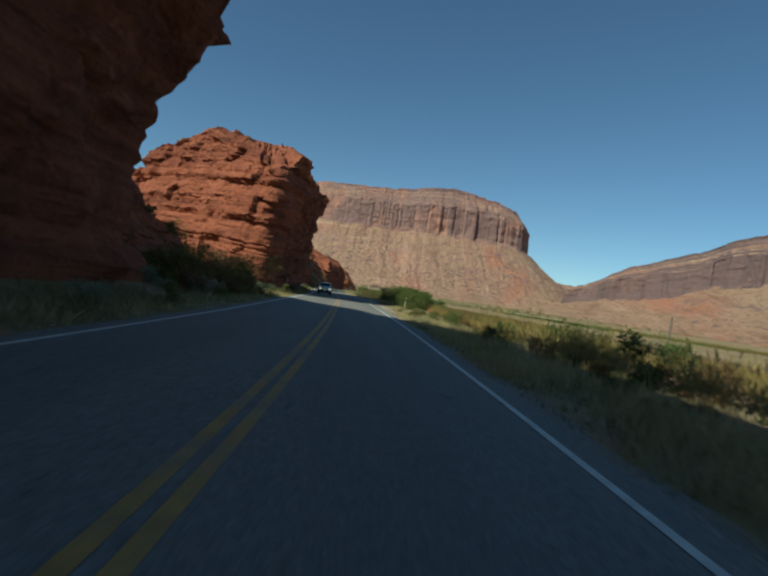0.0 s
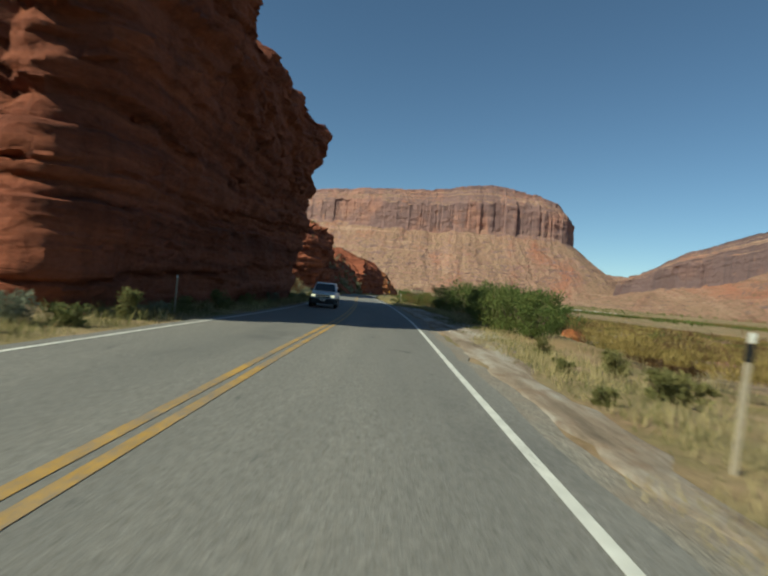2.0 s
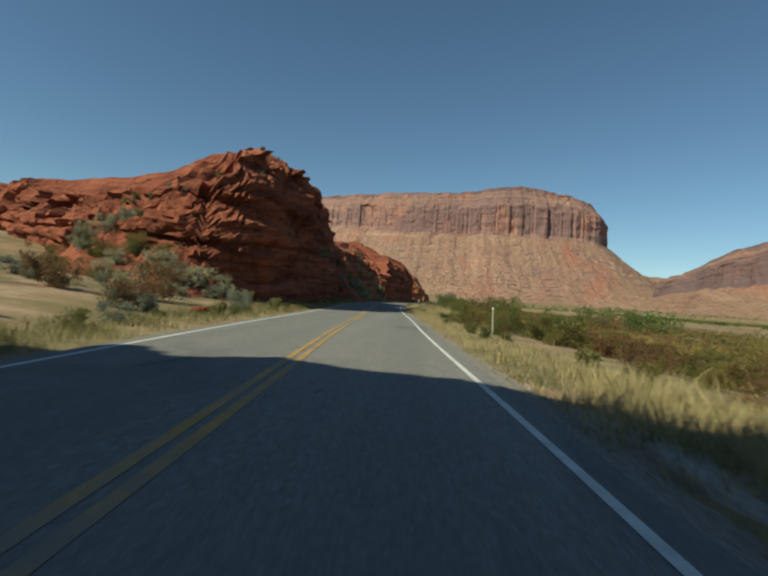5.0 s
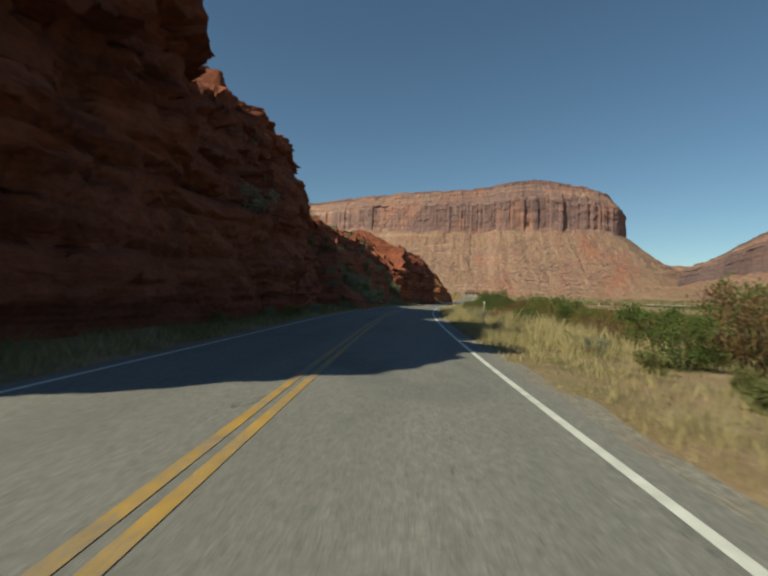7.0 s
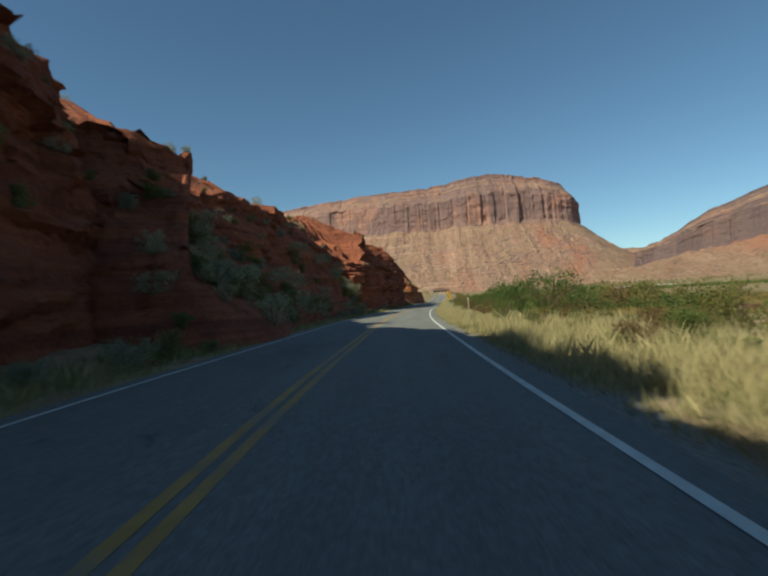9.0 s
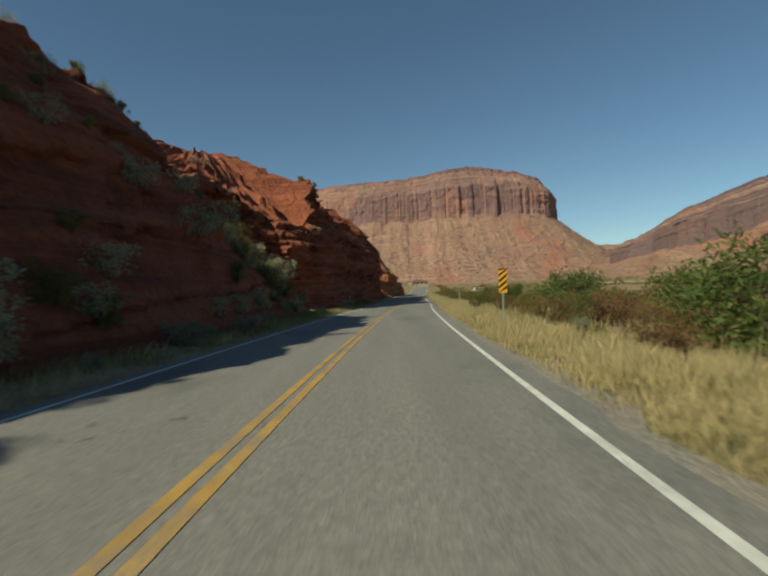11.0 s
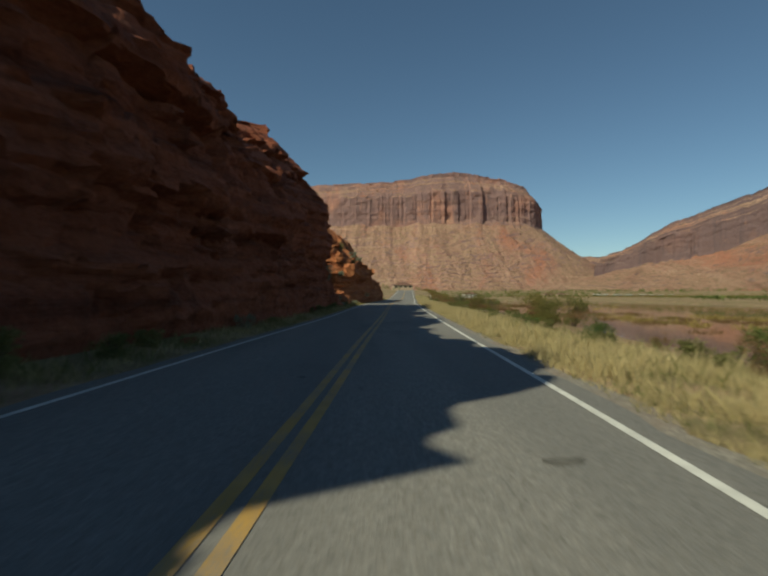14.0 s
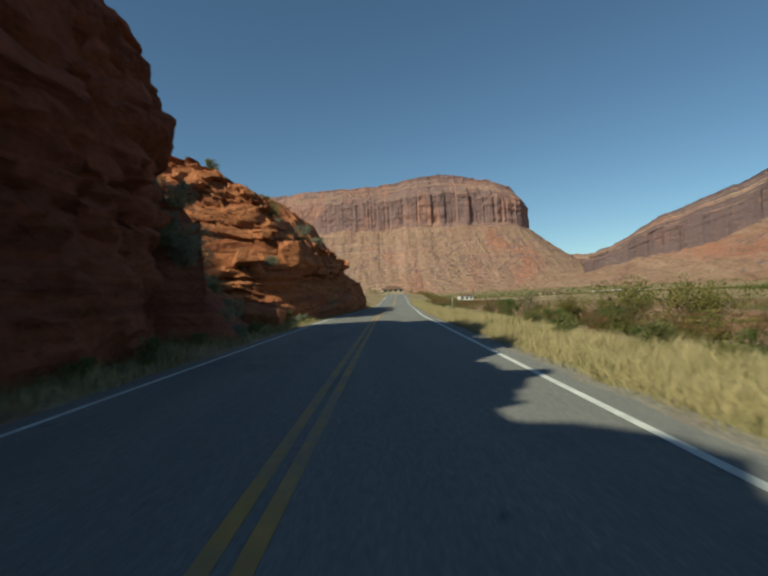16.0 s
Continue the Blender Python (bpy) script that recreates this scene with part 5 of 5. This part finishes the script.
def car():
    """A white sport utility car at the origin, its front towards -y."""
    root = new("white_car")
    bm = bmesh.new()
    loft(bm, [(-2.22, 0.66, 0.62, 0.90, 0.10), (-2.05, 0.82, 0.60, 0.98, 0.10), (-1.2, 0.87, 0.60, 1.05, 0.10), (-0.8, 0.88, 0.60, 1.06, 0.06), (1.9, 0.88, 0.60, 1.06, 0.06), (2.2, 0.82, 0.62, 1.02, 0.08)], 0.03)
    body = part("body", bm, CAR_WHITE, root, "white painted body")
    bm = bmesh.new()
    loft(bm, [(-2.28, 0.72, 0.28, 0.62, 0.02), (-2.0, 0.86, 0.26, 0.62, 0.02), (2.0, 0.86, 0.26, 0.62, 0.02), (2.25, 0.74, 0.30, 0.62, 0.02)], 0.02)
    part("lower_cladding", bm, CLADDING, root, "dark plastic lower body")
    bm = bmesh.new()
    loft(bm, [(-0.95, 0.80, 1.04, 1.07, 0.02), (-0.35, 0.76, 1.04, 1.60, 0.14), (0.2, 0.76, 1.04, 1.66, 0.14), (1.7, 0.76, 1.04, 1.64, 0.14), (2.12, 0.76, 1.04, 1.10, 0.05)], 0.02)
    part("cabin", bm, CAR_WHITE, root, "white cabin and roof")
    bm = bmesh.new()
    v = [bm.verts.new(p) for p in ((-0.70, -0.935, 1.10), (0.70, -0.935, 1.10), (0.60, -0.42, 1.555), (-0.60, -0.42, 1.555))]
    bm.faces.new(v)
    r = bmesh.ops.extrude_face_region(bm, geom=bm.faces[:])
    bmesh.ops.translate(bm, verts=[e for e in r["geom"] if isinstance(e, bmesh.types.BMVert)], vec=(0, -0.02, 0.02))
    part("windscreen", bm, GLASS, root, "dark windscreen")
    for side in (-1, 1):
        for y0, y1 in ((-0.30, 0.55), (0.65, 1.6)):
            bm = bmesh.new()
            v = [bm.verts.new(p) for p in ((side * 0.785, y0, 1.12), (side * 0.785, y1, 1.12), (side * 0.70, y1 - 0.06, 1.50), (side * 0.70, y0 + 0.12, 1.50))]
            bm.faces.new(v if side > 0 else v[::-1])
            r = bmesh.ops.extrude_face_region(bm, geom=bm.faces[:])
            bmesh.ops.translate(bm, verts=[e for e in r["geom"] if isinstance(e, bmesh.types.BMVert)], vec=(side * 0.012, 0, 0))
            part("side_window", bm, GLASS, root, "dark side window")
        bm = bmesh.new()
        box(bm, side * 0.80 - 0.09 + side * 0.12, side * 0.80 + 0.09 + side * 0.12, -0.62, -0.50, 1.06, 1.20, 0.03)
        part("mirror", bm, CLADDING, root, "dark door mirror")
        bm = bmesh.new()
        box(bm, side * 0.62 - 0.12, side * 0.62 + 0.12, -2.235, -2.12, 0.71, 0.85, 0.03)
        part("headlight", bm, LAMP, root, "lit headlight")
        bm = bmesh.new()
        box(bm, side * 0.62 - 0.02, side * 0.62 + 0.02, -0.2, 1.7, 1.655, 1.70, 0.01)
        part("roof_rail", bm, CLADDING, root, "dark roof rail")
    bm = bmesh.new()
    box(bm, -0.42, 0.42, -2.25, -2.15, 0.66, 0.86, 0.02)
    grille = part("grille", bm, CLADDING, root, "dark grille")
    for k in range(5):
        bm = bmesh.new()
        box(bm, -0.36 + 0.165 * k, -0.30 + 0.165 * k, -2.265, -2.245, 0.68, 0.84, 0.006)
        part("grille_bar", bm, CHROME, grille)
    bm = bmesh.new()
    box(bm, -0.76, 0.76, -2.36, -2.2, 0.36, 0.58, 0.05)
    part("bumper", bm, CLADDING, root, "dark bumper")
    bm = bmesh.new()
    box(bm, -0.16, 0.16, -2.372, -2.362, 0.46, 0.60, 0.003)
    plate = part("number_plate", bm, REFLECT, root, "pale number plate")
    bm = bmesh.new()
    box(bm, -0.11, 0.11, -2.377, -2.373, 0.50, 0.555)
    part("plate_bar", bm, CLADDING, plate)
    for x in (-0.80, 0.80):
        for y in (-1.40, 1.35):
            hub = new("wheel")
            hub.parent = root
            hub.location = (x, y, 0.35)
            bm = bmesh.new()
            bmesh.ops.create_cone(bm, cap_ends=True, segments=28, radius1=0.35, radius2=0.35, depth=0.22, matrix=Matrix.Rotation(radians(90), 4, "Y"))
            bmesh.ops.bevel(bm, geom=[e for e in bm.edges if len(e.link_faces) == 2 and e.calc_face_angle(0) > 1], offset=0.04, segments=2, affect="EDGES")
            part("tyre", bm, BLACK, hub, "black tyre")
            bm = bmesh.new()
            bmesh.ops.create_cone(bm, cap_ends=True, segments=20, radius1=0.21, radius2=0.21, depth=0.235, matrix=Matrix.Rotation(radians(90), 4, "Y"))
            part("rim", bm, STEEL, hub, "grey wheel rim")
    root.matrix_basis = pose(-3.15, 70.95, float(road_z([70.0])[0]) + 0.03, 0, 0, 3.4)
    return tagged(root, "white sport utility car with lit headlights on the road", "car")


car()


# ---------------------------------------------------------------- far buildings
WALL_TAN = simple("tan_stucco", (0.40, 0.30, 0.21), 0.9)
ROOF_BROWN = simple("brown_roof", (0.16, 0.085, 0.06), 0.85)
WALL_WHITE = simple("white_siding", (0.62, 0.60, 0.56), 0.8)


def house(name, label, x, y, z, wide, deep, tall, roof, wall_mat, windows, turn=0.0):
    root = new(name)
    bm = bmesh.new()
    box(bm, -wide / 2, wide / 2, -deep / 2, deep / 2, -4.0, tall, 0.05)
    part("wall", bm, wall_mat, root)
    bm = bmesh.new()
    over = 0.6
    v = [bm.verts.new(p) for p in ((-wide / 2 - over, -deep / 2 - over, tall), (wide / 2 + over, -deep / 2 - over, tall), (wide / 2 + over, deep / 2 + over, tall), (-wide / 2 - over, deep / 2 + over, tall),
                                  (-wide / 6, 0, tall + roof), (wide / 6, 0, tall + roof))]
    for f in ((0, 1, 5, 4), (1, 2, 5), (2, 3, 4, 5), (3, 0, 4), (3, 2, 1, 0)):
        bm.faces.new([v[i] for i in f])
    part("roof", bm, ROOF_BROWN if roof > 0.5 else wall_mat, root)
    for k in range(windows):
        cx = -wide / 2 + wide * (k + 0.5) / windows
        bm = bmesh.new()
        box(bm, cx - wide / windows * 0.25, cx + wide / windows * 0.25, -deep / 2 - 0.05, -deep / 2 + 0.05, tall * 0.3, tall * 0.75, 0.02)
        part("window", bm, GLASS, root)
    root.matrix_basis = pose(x, y, z, 0, 0, turn)
    return tagged(root, label, "building")


house("ranch_house", "long tan ranch house with low brown roof", 31.7, 620, 6.0, 13.5, 9, 2.3, 2.3, WALL_TAN, 4, 4)
for k in range(15):
    x = 305 + 8.2 * k + rng.normal() * 0.8
    tagged(house("camper_trailer", "small white camper trailer parked by the river", x, 900 + rng.normal() * 3, -0.5 - 0.05 * k, 5.2, 2.4, 2.6, 0.25, WALL_WHITE, 2, rng.normal() * 8), group="campers in a row")
for x, y, w in ((98, 700, 11), (236, 880, 14), (262, 905, 12)):
    house("far_shed", "low pale building among trees on the valley floor", x, y, -0.9, w, 7, 3.0, 1.6, WALL_WHITE if w == 11 else WALL_TAN, 3, 5)
